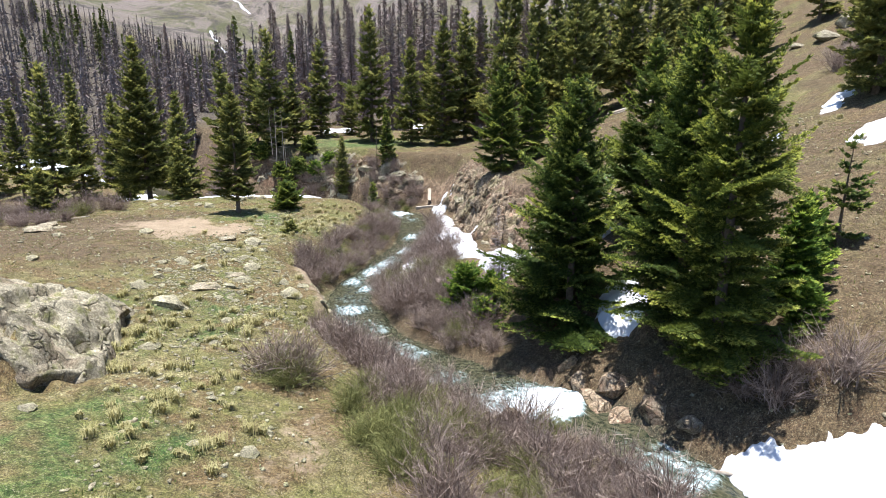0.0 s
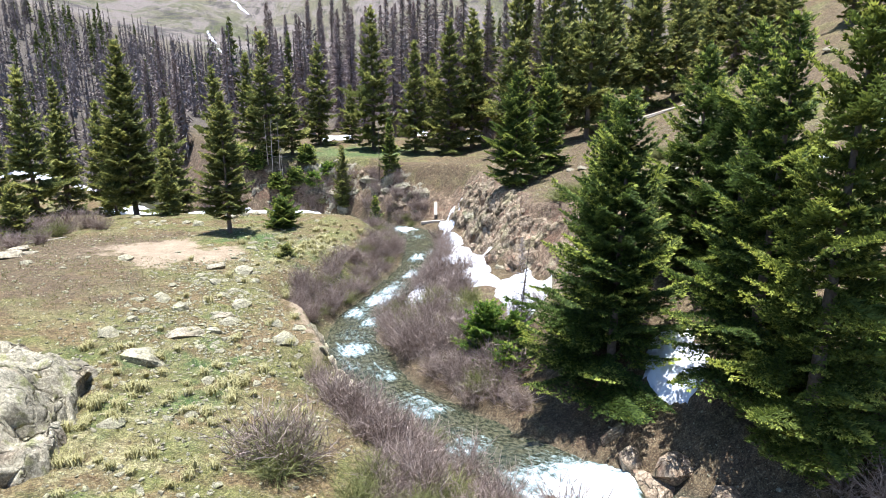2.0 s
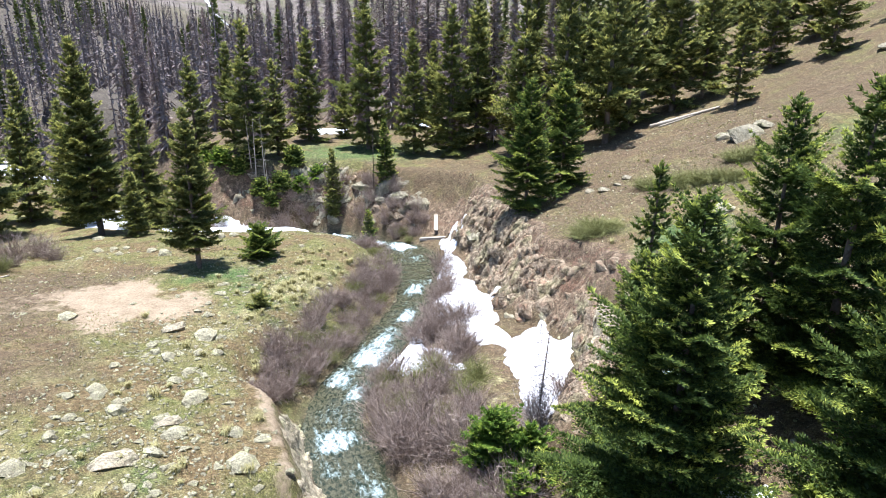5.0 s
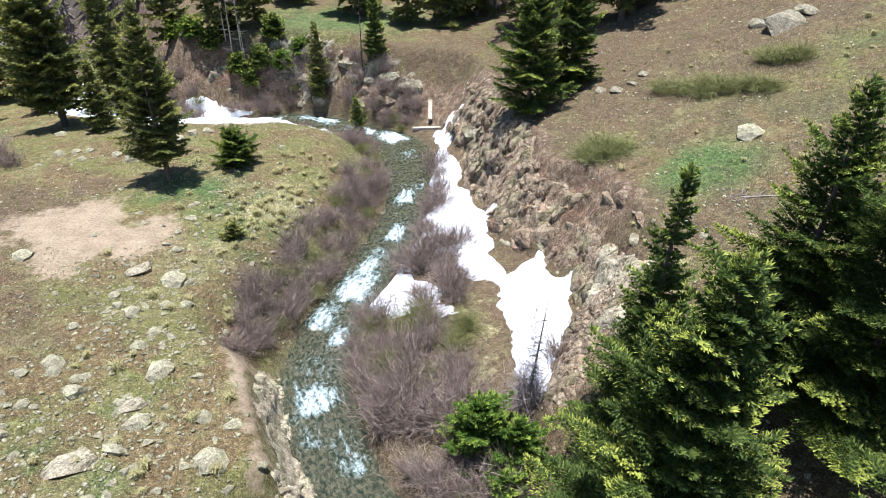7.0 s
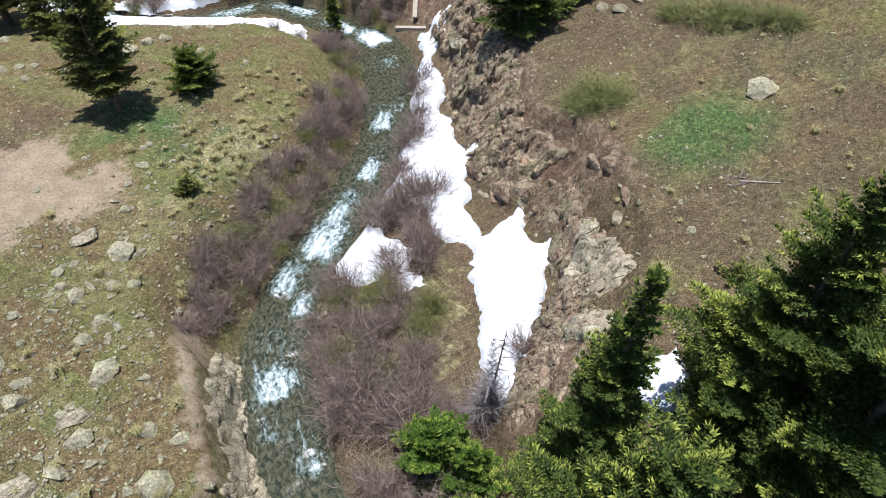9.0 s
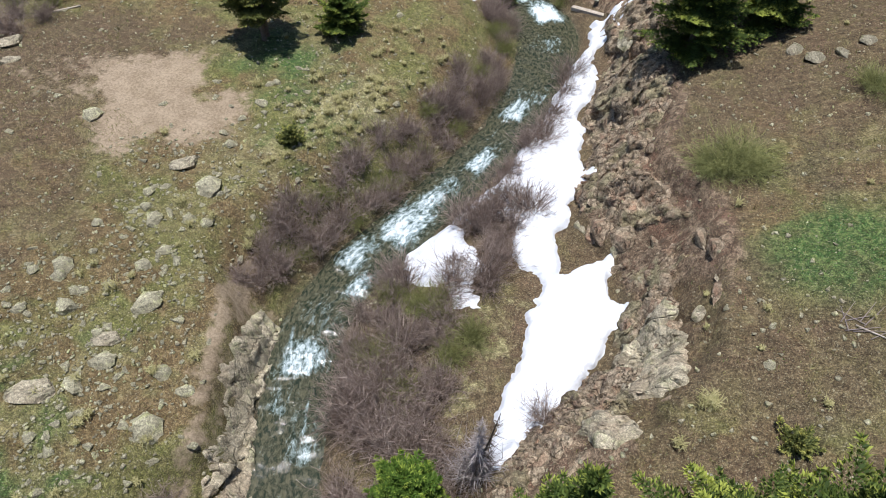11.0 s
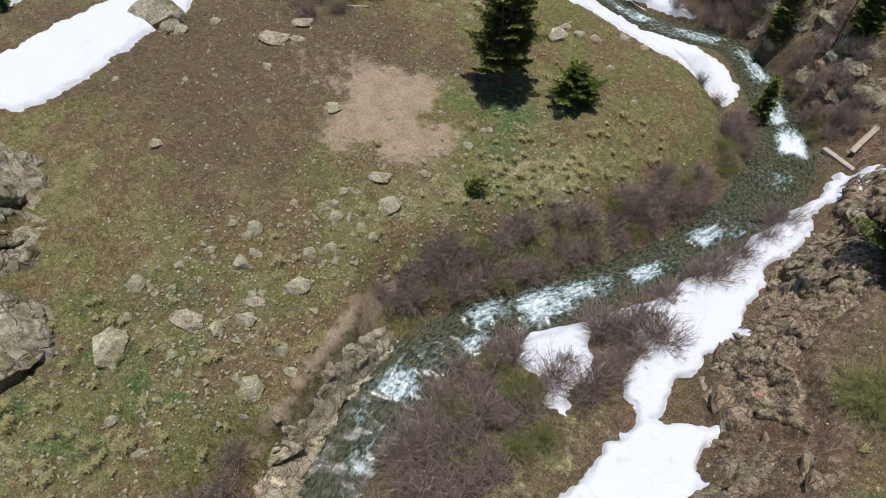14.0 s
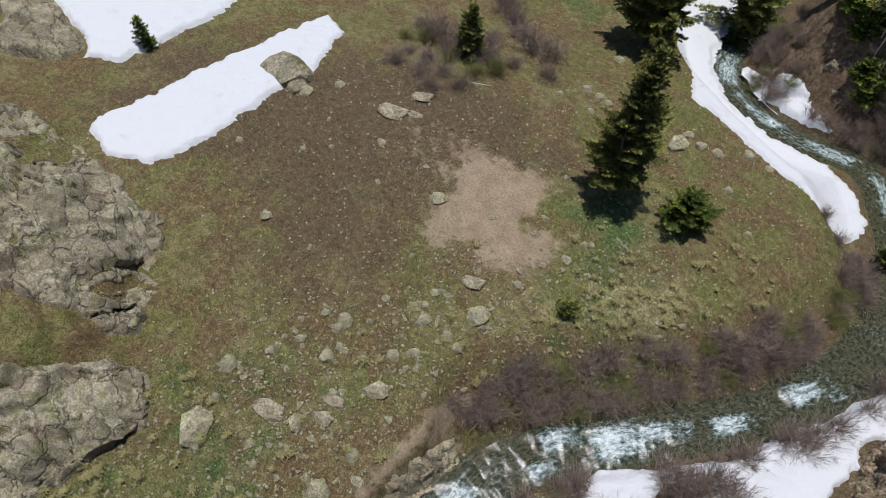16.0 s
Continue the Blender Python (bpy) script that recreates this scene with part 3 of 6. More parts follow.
# ---- the creek ----
def creek():
    line = rounded(CREEK, 44)
    side = np.linspace(-1, 1, 15)
    step = np.gradient(line[:, :2], axis=0)
    step /= np.linalg.norm(step, axis=1)[:, None]
    right = np.stack([step[:, 1], -step[:, 0]], 1)
    run = np.concatenate([[0], np.cumsum(np.linalg.norm(np.diff(line[:, :2], axis=0), axis=1))])
    wide = line[:, 2] + 0.28
    x = line[:, 0:1] + right[:, 0:1] * side * wide[:, None]
    y = line[:, 1:2] + right[:, 1:2] * side * wide[:, None]
    u, v = side * wide[:, None], np.repeat(run[:, None], 15, 1)
    # rapids: place along the creek, offset, length, half width, how white
    k = np.linspace(0, len(CREEK) - 1, len(line))
    foam = np.zeros_like(x)
    for at, off, length, half, white in RAPIDS:
        s0 = np.interp(at, k, run)
        a = (v - s0 + 0.35 * fbm(u * 1.8, v * 0.9, 63)) / length
        tail = np.where(a < 0, smooth(-0.16, 0.02, a), smooth(1, 0.05, a))
        foam = np.maximum(foam, (0.85 + 0.2 * (at > 11) + 0.15 * (at < 7)) * white * tail * smooth(half * 1.6, half * 0.4, np.abs(u - off)))
    z = line[:, 3:4] + 0.03 * fbm(u * 2, v * 1.2, 61) + (0.05 + 0.16 * foam) * fbm(u * 2.6, v * 2.2, 65, 3) + 0.10 * foam
    me = mesh_of("creek", np.stack([x.ravel(), y.ravel(), z.ravel()], 1), grid_faces(15, len(line)), WATER, True)
    weight(me, "foam", foam)
    uv = me.uv_layers.new(name="UVMap")
    idx = np.zeros(len(me.loops), np.int32)
    me.loops.foreach_get("vertex_index", idx)
    uv.data.foreach_set("uv", np.stack([u.ravel()[idx], v.ravel()[idx]], 1).astype(np.float32).ravel())
    return tagged(new("creek_water", me), "clear green mountain creek with white rapids between banks", "water", kind="structure")


RAPIDS = [(1.6, 0, 6, 1.1, 0.5), (2.5, 0.1, 3.6, 0.9, 0.62), (4.3, 0, 4.6, 1.35, 1.2), (5.6, -0.4, 2.6, 0.8, 0.5), (6.3, 0.3, 2.8, 0.6, 0.6), (7.2, 0.5, 3, 0.5, 0.5), (7.6, -0.5, 2.2, 0.4, 0.42),
          (8.15, -0.1, 2.6, 0.8, 0.8), (9, 0.2, 2.4, 0.805, 0.35), (9.75, 0.6, 2.88, 0.368, 0.72), (10.1, -0.45, 3.36, 0.517, 0.72), (10.75, 0, 4.08, 0.747, 0.95), (11.3, -0.1, 4.08, 0.483, 0.62), (12.2, 0.1, 3.12, 0.414, 0.68),
          (13.2, -0.2, 2.88, 0.517, 0.7), (13.55, 0.5, 1.92, 0.345, 0.45), (14.6, 0, 2.4, 0.69, 0.3), (15.35, 0.5, 3, 0.7, 1.1), (16, 0.1, 4.4, 0.6, 0.7), (17, 0.2, 6, 0.5, 0.66), (18.2, 0, 6, 0.5, 0.62), (19.3, 0.2, 7, 0.5, 0.6), (20.6, 0, 9, 0.7, 0.6)]
creek()


# ---- snow ----
def snow_patch(label, outline, thick, cell=0.13, ragged=0.22, base=None):
    p = np.array(outline)
    x, y = np.meshgrid(np.arange(p[:, 0].min() - 0.6, p[:, 0].max() + 0.6, cell), np.arange(p[:, 1].min() - 0.6, p[:, 1].max() + 0.6, cell))
    sd = inside_of(x, y, outline) + 0.16 + ragged * fbm(x * 1.1, y * 1.1, 81) + (0.1 + 0.6 * ragged) * fbm(x * 4.3, y * 4.3, 83, 3)
    z = np.maximum(ground(x, y, False), ground(x, y)) if p[:, 1].min() < 200 else sheet(x, y)
    z = z if base is None else np.maximum(z, base)
    z = z - 0.12 + (thick + 0.12) * np.clip(smooth(-0.05, 0.3, sd) * 0.8 + 0.2 * smooth(0.3, 2.0, sd), 0, 1) + 0.09 * fbm(x * 0.7, y * 0.7, 85) + 0.035 * fbm(x * 2.4, y * 2.4, 87)
    keep = (sd > -0.25).ravel()
    f = grid_faces(x.shape[1], x.shape[0])
    f = f[keep[f].all(1)]
    used, f = np.unique(f, return_inverse=True)
    v = np.stack([x.ravel(), y.ravel(), z.ravel()], 1)[used]
    return tagged(new("snow_patch", mesh_of("snow_patch", v, f.reshape(-1, 4), SNOW, True)), label, "snow", "patches of old snow")


snow_patch("long white snow drift under the rocky creek bank", [(0.3, 54.8), (-0.8, 53.6), (-0.4, 52.4), (-0.85, 50.5), (-0.95, 48.2), (-0.8, 46.4), (-1.2, 45.1), (-1.05, 42.2), (-1.7, 40.4), (-2.1, 39.5), (-2.2, 38.9), (-1.5, 38.8),
            (-0.7, 39.5), (-0.1, 39.8), (0.3, 39.0), (0.75, 37.8), (1.2, 37.2), (2.4, 36.9), (2.35, 37.7), (1.85, 39.2), (2.05, 40.1), (1.8, 40.8), (2.05, 42.1), (2.35, 42.5), (1.3, 44.1), (1.0, 46.0), (0.5, 46.6), (0.7, 49.0),
            (0.45, 50.2), (0.0, 50.9), (-0.2, 52.2), (0.6, 52.8)], 0.36, 0.09, 0.15)
snow_patch("small snow drift below the crag beside a timber", [(-0.8, 54.2), (0.0, 54.7), (0.8, 54.3), (1.0, 53.5), (0.5, 53.0), (-0.1, 53.2)], 0.4, 0.09, 0.15)
snow_patch("thin snow patch among bare willows beside the creek", [(-2.2, 38.8), (-3.0, 37.7), (-3.5, 36.8), (-2.5, 35.3), (-1.2, 35.7), (-0.5, 34.8), (0.4, 35.0), (0.2, 35.6), (-0.6, 35.8), (-0.2, 36.9), (-1.4, 38.4)], 0.14, 0.09, 0.28)
snow_patch("white snow drift at the foot of the crag", [(4.0, 38.7), (3.2, 37.8), (2.1, 37.0), (2.3, 36.5), (2.05, 35.2), (2.5, 33.9), (2.35, 32.4), (2.65, 30.7), (3.0, 29.1), (3.2, 30.1), (3.4, 30.9), (4.0, 32.2), (4.4, 33.7), (4.75, 34.9), (4.95, 36.7), (4.4, 37.2), (4.15, 37.7)], 0.38, 0.09, 0.15)
snow_patch("snow bank overhanging the creek along the meadow", [(-7.6, 54.4), (-11.6, 53.2), (-15.1, 53.0), (-18.2, 52.5), (-21.2, 55.1), (-23.8, 56.3), (-28, 59), (-32, 64), (-29.5, 66.5), (-26.6, 63.4),
            (-24.6, 60.6), (-22.4, 58.0), (-19, 56.6), (-15.5, 56.9), (-12.3, 58.3), (-9.3, 57.6), (-7.8, 56.2)], 0.22, base=-4.95)
snow_patch("small snow remnant on the far creek bank", [(-21.0, 60.0), (-17.2, 60.6), (-14.2, 60.2), (-15.6, 59.4), (-18.4, 59.1)], 0.3, ragged=0.12, base=-5.0)
snow_patch("long snow patch melting on brown meadow", [(-26.2, 22.7), (-27.0, 23.4), (-28.2, 26.5), (-30.0, 29.7), (-32.9, 36.4), (-30.9, 36.5), (-27.7, 33.9), (-25.3, 29.6), (-24.1, 27.7), (-23.1, 24.6), (-24.1, 23.0)], 0.3)
snow_patch("large snow patch beside a rock outcrop", [(-42, 21.0), (-37.9, 22.4), (-34.3, 23.3), (-32.2, 23.2), (-31.3, 24.7), (-32.8, 27.3), (-34.8, 30.9), (-38, 34), (-44, 33), (-47, 26)], 0.35)
snow_patch("bright snow bed below bare brown soil", [(7.2, 15.3), (8.4, 14.6), (9.3, 14.2), (11.0, 13.4), (13, 12.0), (13.5, 9.0), (9.8, 9.4), (8.2, 12.2), (7.2, 14.4)], 0.35)
snow_patch("shaded snow patch between spruce trunks", [(5.9, 27.9), (5.7, 28.5), (6.3, 29.1), (7.5, 29.7), (7.6, 28.8), (6.9, 27.8)], 0.25)
snow_patch("shaded snow patch between spruce trunks", [(5.6, 21.3), (5.7, 22.8), (6.2, 23.7), (7.0, 23.4), (7.2, 21.9), (6.5, 21.1)], 0.25)
snow_patch("snow strip beneath a hillside spruce", [(20.2, 36.3), (21.0, 37.6), (22.8, 39.2), (23.2, 38.6), (21.6, 37.0), (20.8, 35.9)], 0.2)
snow_patch("small snow remnant on the hillside", [(18.6, 29.2), (18.4, 30.6), (19.6, 31.5), (21, 31.4), (21.4, 29.6)], 0.25)
snow_patch("small snow remnant on the hillside", [(16.2, 34.4), (16.6, 35.2), (17.6, 35.2), (17.3, 34.5)], 0.15)
snow_patch("snow remnant at the edge of the forest", [(-13.6, 75.5), (-13.4, 77.5), (-10.6, 78.2), (-10.2, 76.4)], 0.35, 0.3)
snow_patch("snow remnant at the edge of the forest", [(-4.8, 79), (-4.4, 82), (-2.6, 83), (-2.2, 80)], 0.35, 0.3)
snow_patch("snow remnant under forest spruces", [(1.5, 73.5), (2.0, 75.5), (4.6, 75), (4.2, 73.6)], 0.25, 0.3)
snow_patch("wide snow field beyond the creek", [(-52, 77), (-50, 86), (-42, 86), (-38, 79), (-43, 76)], 0.35, 0.3)

GULLY = "narrow snow streak in a gully of the far mountainside"
for way, wide in [([(-190, 621), (-182, 610), (-170, 595), (-163, 580), (-154, 566)], 1.5), ([(-150, 454), (-136, 418), (-126, 392)], 1.3), ([(-119, 374), (-112, 360), (-102, 341)], 1.1)]:
    snow_patch(GULLY, [(x + wide * (0.6 + 0.5 * (k % 2)), y) for k, (x, y) in enumerate(way)] + [(x - wide * (0.6 + 0.5 * (k % 2)), y) for k, (x, y) in reversed(list(enumerate(way)))], 0.7, 0.7, 0.5)


# ---- rocks ----
def rock_mesh(name, material, seed, levels=3, size=(1, 1, 1), cuts=9, rough=0.06):
    """An angular boulder: a ball cut by planes and roughened."""
    rng = np.random.default_rng(seed)
    bm = bmesh.new()
    bmesh.ops.create_icosphere(bm, subdivisions=levels, radius=1)
    v = np.array([p.co for p in bm.verts])
    f = np.array([[p.index for p in q.verts] for q in bm.faces])
    bm.free()
    for _ in range(cuts):
        a = rng.normal(size=3)
        a /= np.linalg.norm(a)
        over = np.maximum(0, v @ a - rng.uniform(0.2, 0.66))
        v -= over[:, None] * a
    o = rng.uniform(0, 50, 3)
    n = np.array([noise.fractal(Vector(p * 1.6 + o), 0.9, 2.0, 4) for p in v])
    v = v * (1 + rough * n[:, None])
    return mesh_of(name, v * np.array(size), f, material)


def split_rock(name, material, seed, size, points=18, boxy=2.6, cuts=0, rough=0.03):
    """A block broken along flat faces: the hull of points near a rounded box, its faces slightly uneven."""
    rng = np.random.default_rng(seed)
    q = rng.normal(size=(points, 3))
    q /= (np.abs(q) ** boxy).sum(1)[:, None] ** (1 / boxy)
    q *= rng.uniform(0.82, 1.0, points)[:, None]
    bm = bmesh.new()
    for c in q:
        bm.verts.new(c)
    bmesh.ops.convex_hull(bm, input=list(bm.verts))
    bmesh.ops.delete(bm, geom=[v for v in bm.verts if not v.link_faces], context="VERTS")
    if cuts:
        bmesh.ops.subdivide_edges(bm, edges=list(bm.edges), cuts=cuts, use_grid_fill=True)
        bmesh.ops.triangulate(bm, faces=list(bm.faces))
    o = Vector(rng.uniform(0, 50, 3))
    for v in bm.verts:
        v.co *= 1 + rough * noise.fractal(v.co * 2.2 + o, 0.8, 2.0, 3)
        v.co = Vector((v.co.x * size[0], v.co.y * size[1], v.co.z * size[2]))
    me = bpy.data.meshes.new(name)
    bm.to_mesh(me), bm.free()
    me.materials.append(material)
    return me


STONES = [split_rock("stone", STONE, 100 + k, (0.5, 0.5 * (0.6 + 0.06 * k), 0.5 * (0.36 + 0.06 * (k % 4))), 14) for k in range(8)]
SLABS = [split_rock("slab", SLAB, 130 + k, (0.56, 0.26 + 0.05 * k, 0.13 + 0.03 * k), 22, 3.0, 1) for k in range(3)]
BOULDERS = [split_rock("boulder", STONE, 150 + k, (0.5, 0.34 + 0.04 * k, 0.2 + 0.03 * k), 26, 2.5, 2, 0.09) for k in range(5)]
BLOCKS = [split_rock("rock", CRAG, 170 + k, (0.6, 0.30 + 0.05 * k, 0.34 + 0.08 * (k % 3)), 17, 3.4, 1, 0.06) for k in range(7)]
LEDGES = [split_rock("rock", LEDGE, 220 + k, (0.62, 0.42 + 0.05 * k, 0.22 + 0.04 * (k % 3)), 22, 3.0, 2, 0.06) for k in range(5)]
PALE_BLOCKS = [split_rock("rock", SLAB, 190 + k, (0.62, 0.40 + 0.05 * k, 0.26 + 0.05 * (k % 3)), 20, 3.0, 1, 0.06) for k in range(4)]


def stone_at(name, me, x, y, size, turn, label, group, tilt=0.0, sink=0.25, parent=None):
    ob = new(name, me)
    tall = max(v.co.z for v in me.vertices)
    r = 0.4 * size
    low = float(ground(np.array([x - r, x + r, x, x, x]), np.array([y, y, y - r, y + r, y])).min())
    ob.matrix_world = pose(x, y, low + tall * size * (0.5 - sink), tilt, tilt * 0.5, turn) @ Matrix.Scale(size, 4)
    if parent:
        ob.parent = parent
    else:
        tagged(ob, label, "rock", group)
    return ob


GREY = "grey lichen-covered stone half sunk in meadow grass"
# placed boulders and stones: x, y, length, turn
MEADOW_STONES = """-10.2 23.3 1.7 133, -9.0 26.6 .77 143, -8.8 27.6 .88 33, -12.1 25.1 .78 43, -12.0 26.7 .55 163, -11.0 28.6 .81 173, -11.2 29.2 .41 63, -12.1 27.9 .51 53, -12.4 27.4 .3 153, -12.2 29.8 .74 63, -12.8 29.2 .47 53,
-9.0 29.8 1.1 63, -10.1 31.0 .63 163, -9.9 31.8 .61 43, -11.0 32.7 .79 93, -11.6 33.1 .49 63, -10.3 34.9 1.18 83, -10.0 33.3 .53 53, -9.4 33.5 .55 143, -12.0 33.7 .52 63, -11.7 34.2 .38 43, -12.5 31.7 .47 23, -11.3 39.8 .66 3,
-11.5 38.7 .48 63, -11.6 37.6 .45 153, -11.0 37.2 .49 93, -11.7 41.0 .45 63, -11.5 41.3 .45 23, -8.5 34.7 .37 3, -8.8 32.2 .45 163, -7.2 36.7 .53 123, -8.1 27.4 .34 63, -9.5 28.3 .49 63, -8.9 24.9 .45 63, -8.4 25.9 .3 63, -7.5 33.4 .47 63,
-7.5 34.3 .43 63, -11.0 24.3 .4 63, -11.8 30.7 .32 153, -10.4 29.8 .45 63, -16.5 36.0 .95 63, -25.9 34.7 .72 103, -21.7 31.3 .45 63, -21.4 32.6 .39 153, -20.9 35.0 .65 3, -18.3 28.5 .64 63, -23.3 28.7 .46 63, -25.9 32.8 1.1 123,
-15.2 49.0 1.6 93, -14.6 50.1 .85 93, -11.7 49.4 .6 63, -13.3 52.3 .84 43, -12.2 52.7 .6 63, -15.6 50.0 .76 63, -13.9 50.6 .7 93, -9.2 48.5 .46 63, -21.1 45.5 .51 63, -20.8 47.1 .65 63, -20.0 47.4 .6 63, -19.3 47.5 .55 63, -19.1 46.2 .5 63,
-6.4 26.5 1.0 53, -5.9 25.9 .57 53, -6.2 27.9 .66 23, -7.1 28.1 .56 23, -11.0 29.3 .49 23, -12.0 29.4 .54 3, -8.2 24.8 .4 23, -7.1 41.9 .54 173, -16.5 46.2 .9 10, -17.5 46.8 .7 50, -22.5 50.5 .8 20, -4.6 13.8 .55 0, -5.9 13.8 .4 40,
-9.1 19.0 .75 30, -7.5 20.1 .45 10, -4.4 14.9 .3 0, -9.9 14.2 .5 0, -7.8 22.4 .5 80, 8.7 33.8 .4 0, 7.5 35.4 .3 0, 8.6 35.0 .35 40"""
for row in MEADOW_STONES.split(","):
    x, y, size, turn = map(float, row.split())
    stone_at("boulder", BOULDERS[int(abs(x * 7 + y * 3)) % 5], x, y, size, turn, GREY, "boulders on the meadow", 8, 0.26)
for x, y, size, turn, lean in [(-9.8, 25.9, 1.35, 40, 10), (-22.7, 36.5, 1.7, 62, 14), (-22.2, 37.3, 1.1, 50, 10), (-23.3, 38.4, 1.25, 70, 6), (-11.8, 35.5, 1.1, 60, 5), (-9.2, 28.2, 0.9, 40, 8)]:
    stone_at("rock_slab", SLABS[int(abs(x * 5)) % 3], x, y, size, turn, "pale flat stone slab lying in the grass", "stone slabs", lean, 0.1)
stone_at("rock_slab", LEDGES[2], -27.6, 32.2, 2.7, 20, "flat olive-grey rock at the edge of a snow patch", "stone slabs", 4, 0.42)
stone_at("rock_slab", LEDGES[1], -26.4, 32.4, 1.3, 40, "flat olive-grey rock at the edge of a snow patch", "stone slabs", 6, 0.15)
stone_at("boulder", BOULDERS[2], 12.2, 39.8, 1.35, 30, "square grey boulder alone on the grassy hillside", "boulders on the hillside", 5, -0.15)
stone_at("rock_slab", SLABS[1], 7.6, 36.5, 1.3, -20, "pale flat stone slab on the slope", "stone slabs", 8, 0.2)

for x, y, size, turn in [(17.3, 49.6, 2.4, 20), (18.6, 50.4, 1.8, 70), (16.4, 50.3, 1.2, 0), (8.6, 47.4, 0.9, 30), (9.4, 47.8, 0.6, 80), (7.9, 47.9, 0.7, 0), (10.2, 48.6, 0.8, 20), (30.3, 54.4, 3.2, 30), (32.4, 55.6, 2.6, 80), (28.6, 56.0, 1.6, 0)]:
    stone_at("boulder", LEDGES[int(x * 3) % 5], x, y, size, turn, "weathered grey rock breaking through the hillside", "rocks on the hillside", 10, 0.1)

# loose stones over the meadow, the nearer ones singly
rng = np.random.default_rng(5)


def scatter(count, low, high, density, seed):
    r = np.random.default_rng(seed)
    x, y = r.uniform(low[0], high[0], count), r.uniform(low[1], high[1], count)
    keep = r.uniform(0, 1, count) < density(x, y)
    return x[keep], y[keep]


def stony(x, y):
    d, s = along(x, y, CREEK_LINE)
    d = d + np.interp(s, np.arange(len(CREEK_LINE)), CREEK_LINE[:, 2])
    strewn = blob(x, y, -9.5, 29, 4.5, 10, 15) + 0.35 * blob(x, y, -9, 40, 5, 8) + 0.3 * blob(x, y, -8, 18, 4, 6) + 0.15 * blob(x, y, -20, 38, 12, 8)
    return np.where((d < -0.6) & (outcrop(x, y) < -0.2), strewn * (0.5 + 0.7 * fbm(x * 0.6, y * 0.6, 91)), 0)


sx, sy = scatter(5200, (-26, 10), (-4, 52), stony, 7)
for k, (x, y) in enumerate(zip(sx[:295], sy[:295])):
    ob = new("stone", STONES[k % 8])
    size = float(0.16 + 0.34 * rng.uniform() ** 2.0)
    ob.matrix_world = pose(x, y, height(x, y) - 0.02 * size, rng.uniform(-12, 12), rng.uniform(-12, 12), rng.uniform(0, 360)) @ Matrix.Scale(size, 4)
    tagged(ob, "small pale grey stone lying in short grass", "rock", "stones strewn over the meadow")


def stamp(meshes, places, name, material):
    """Many small copies of a few shapes, joined into one mesh. places: x, y, z, size, turn, which."""
    data = []
    for me in meshes:
        v = np.zeros(len(me.vertices) * 3, np.float32)
        me.vertices.foreach_get("co", v)
        data.append((v.reshape(-1, 3), np.array([list(p.vertices) for p in me.polygons])))
    vs, fs, at = [], [], 0
    for x, y, z, size, turn, which in places:
        v, f = data[which]
        c, s = math.cos(turn), math.sin(turn)
        w = v @ np.array([[c, s, 0], [-s, c, 0], [0, 0, 1]]) * size + (x, y, z)
        vs.append(w), fs.append(f + at)
        at += len(v)
    return mesh_of(name, np.vstack(vs), np.vstack(fs), material)


PEBBLES = [split_rock("pebble", STONE, 210 + k, (0.5, 0.38, 0.26 + 0.04 * k), 9) for k in range(4)]


def gravel_places(x, y, low, high, seed):
    r = np.random.default_rng(seed)
    z = ground(x, y)
    return [(a, b, c + 0.01, low + (high - low) * r.uniform() ** 2.5, r.uniform(0, 6.28), r.integers(4)) for a, b, c in zip(x, y, z)]


gxs, gys = scatter(42000, (-28, 9), (-3, 54), lambda x, y: ((0.05 + 0.11 * (x > -16)) * (outcrop(x, y) < 0) + 1.4 * stony(x, y)) * (blob(x, y, -15.2, 38.5, 4, 2.6, 28) < 0.2) * (inside_of(x, y, TRAIL) < -0.1), 9)
hx, hy = scatter(15000, (1, 12), (20, 58), lambda x, y: np.where(along(x, y, CLIFF_LINE)[0] > 0.1, 0.15 + 0.5 * np.clip(fbm(x * 0.4, y * 0.4, 93), 0, 1), 0), 11)
tagged(new("gravel", stamp(PEBBLES, gravel_places(gxs, gys, 0.05, 0.25, 1) + gravel_places(hx, hy, 0.05, 0.25, 2), "gravel", STONE)), "scattered gravel and small stones on the ground", "gravel", kind="stuff")

# the rocky bank over the creek, and the rock at the water's edge
rocky_bank = tagged(new("rock_bank", rock_mesh("rock_bank", CRAG, 301, 5, (1.4, 0.9, 1.0), 14, 0.25)), "broken brown crag of weathered ledges above the creek", "rock face", kind="structure")
rocky_bank.location = (2.4, 48.6, -0.6)
rocky_bank.rotation_euler = (0, 0.1, 1.5)


def crag_piece(x, y, z, size, turn, pale=False, tilt=0.0, parent=rocky_bank, shapes=None, wobble=25):
    r = 0.38 * size
    z = z - height(x, y) + 0.5 * (float(ground(np.array([x - r, x + r, x, x]), np.array([y, y, y - r, y + r])).min()) + height(x, y)) - 0.03 * size
    shapes = shapes or (PALE_BLOCKS if pale else BLOCKS)
    me = shapes[rng.integers(len(shapes))]
    ob = new("rock", me)
    ob.parent = parent
    ob.matrix_parent_inverse = parent.matrix_world.inverted() if parent.type == "MESH" else Matrix()
    ob.matrix_world = pose(x, y, z, rng.uniform(-wobble, wobble), tilt + rng.uniform(-wobble, wobble), turn) @ Matrix.Scale(size, 4)
    return ob


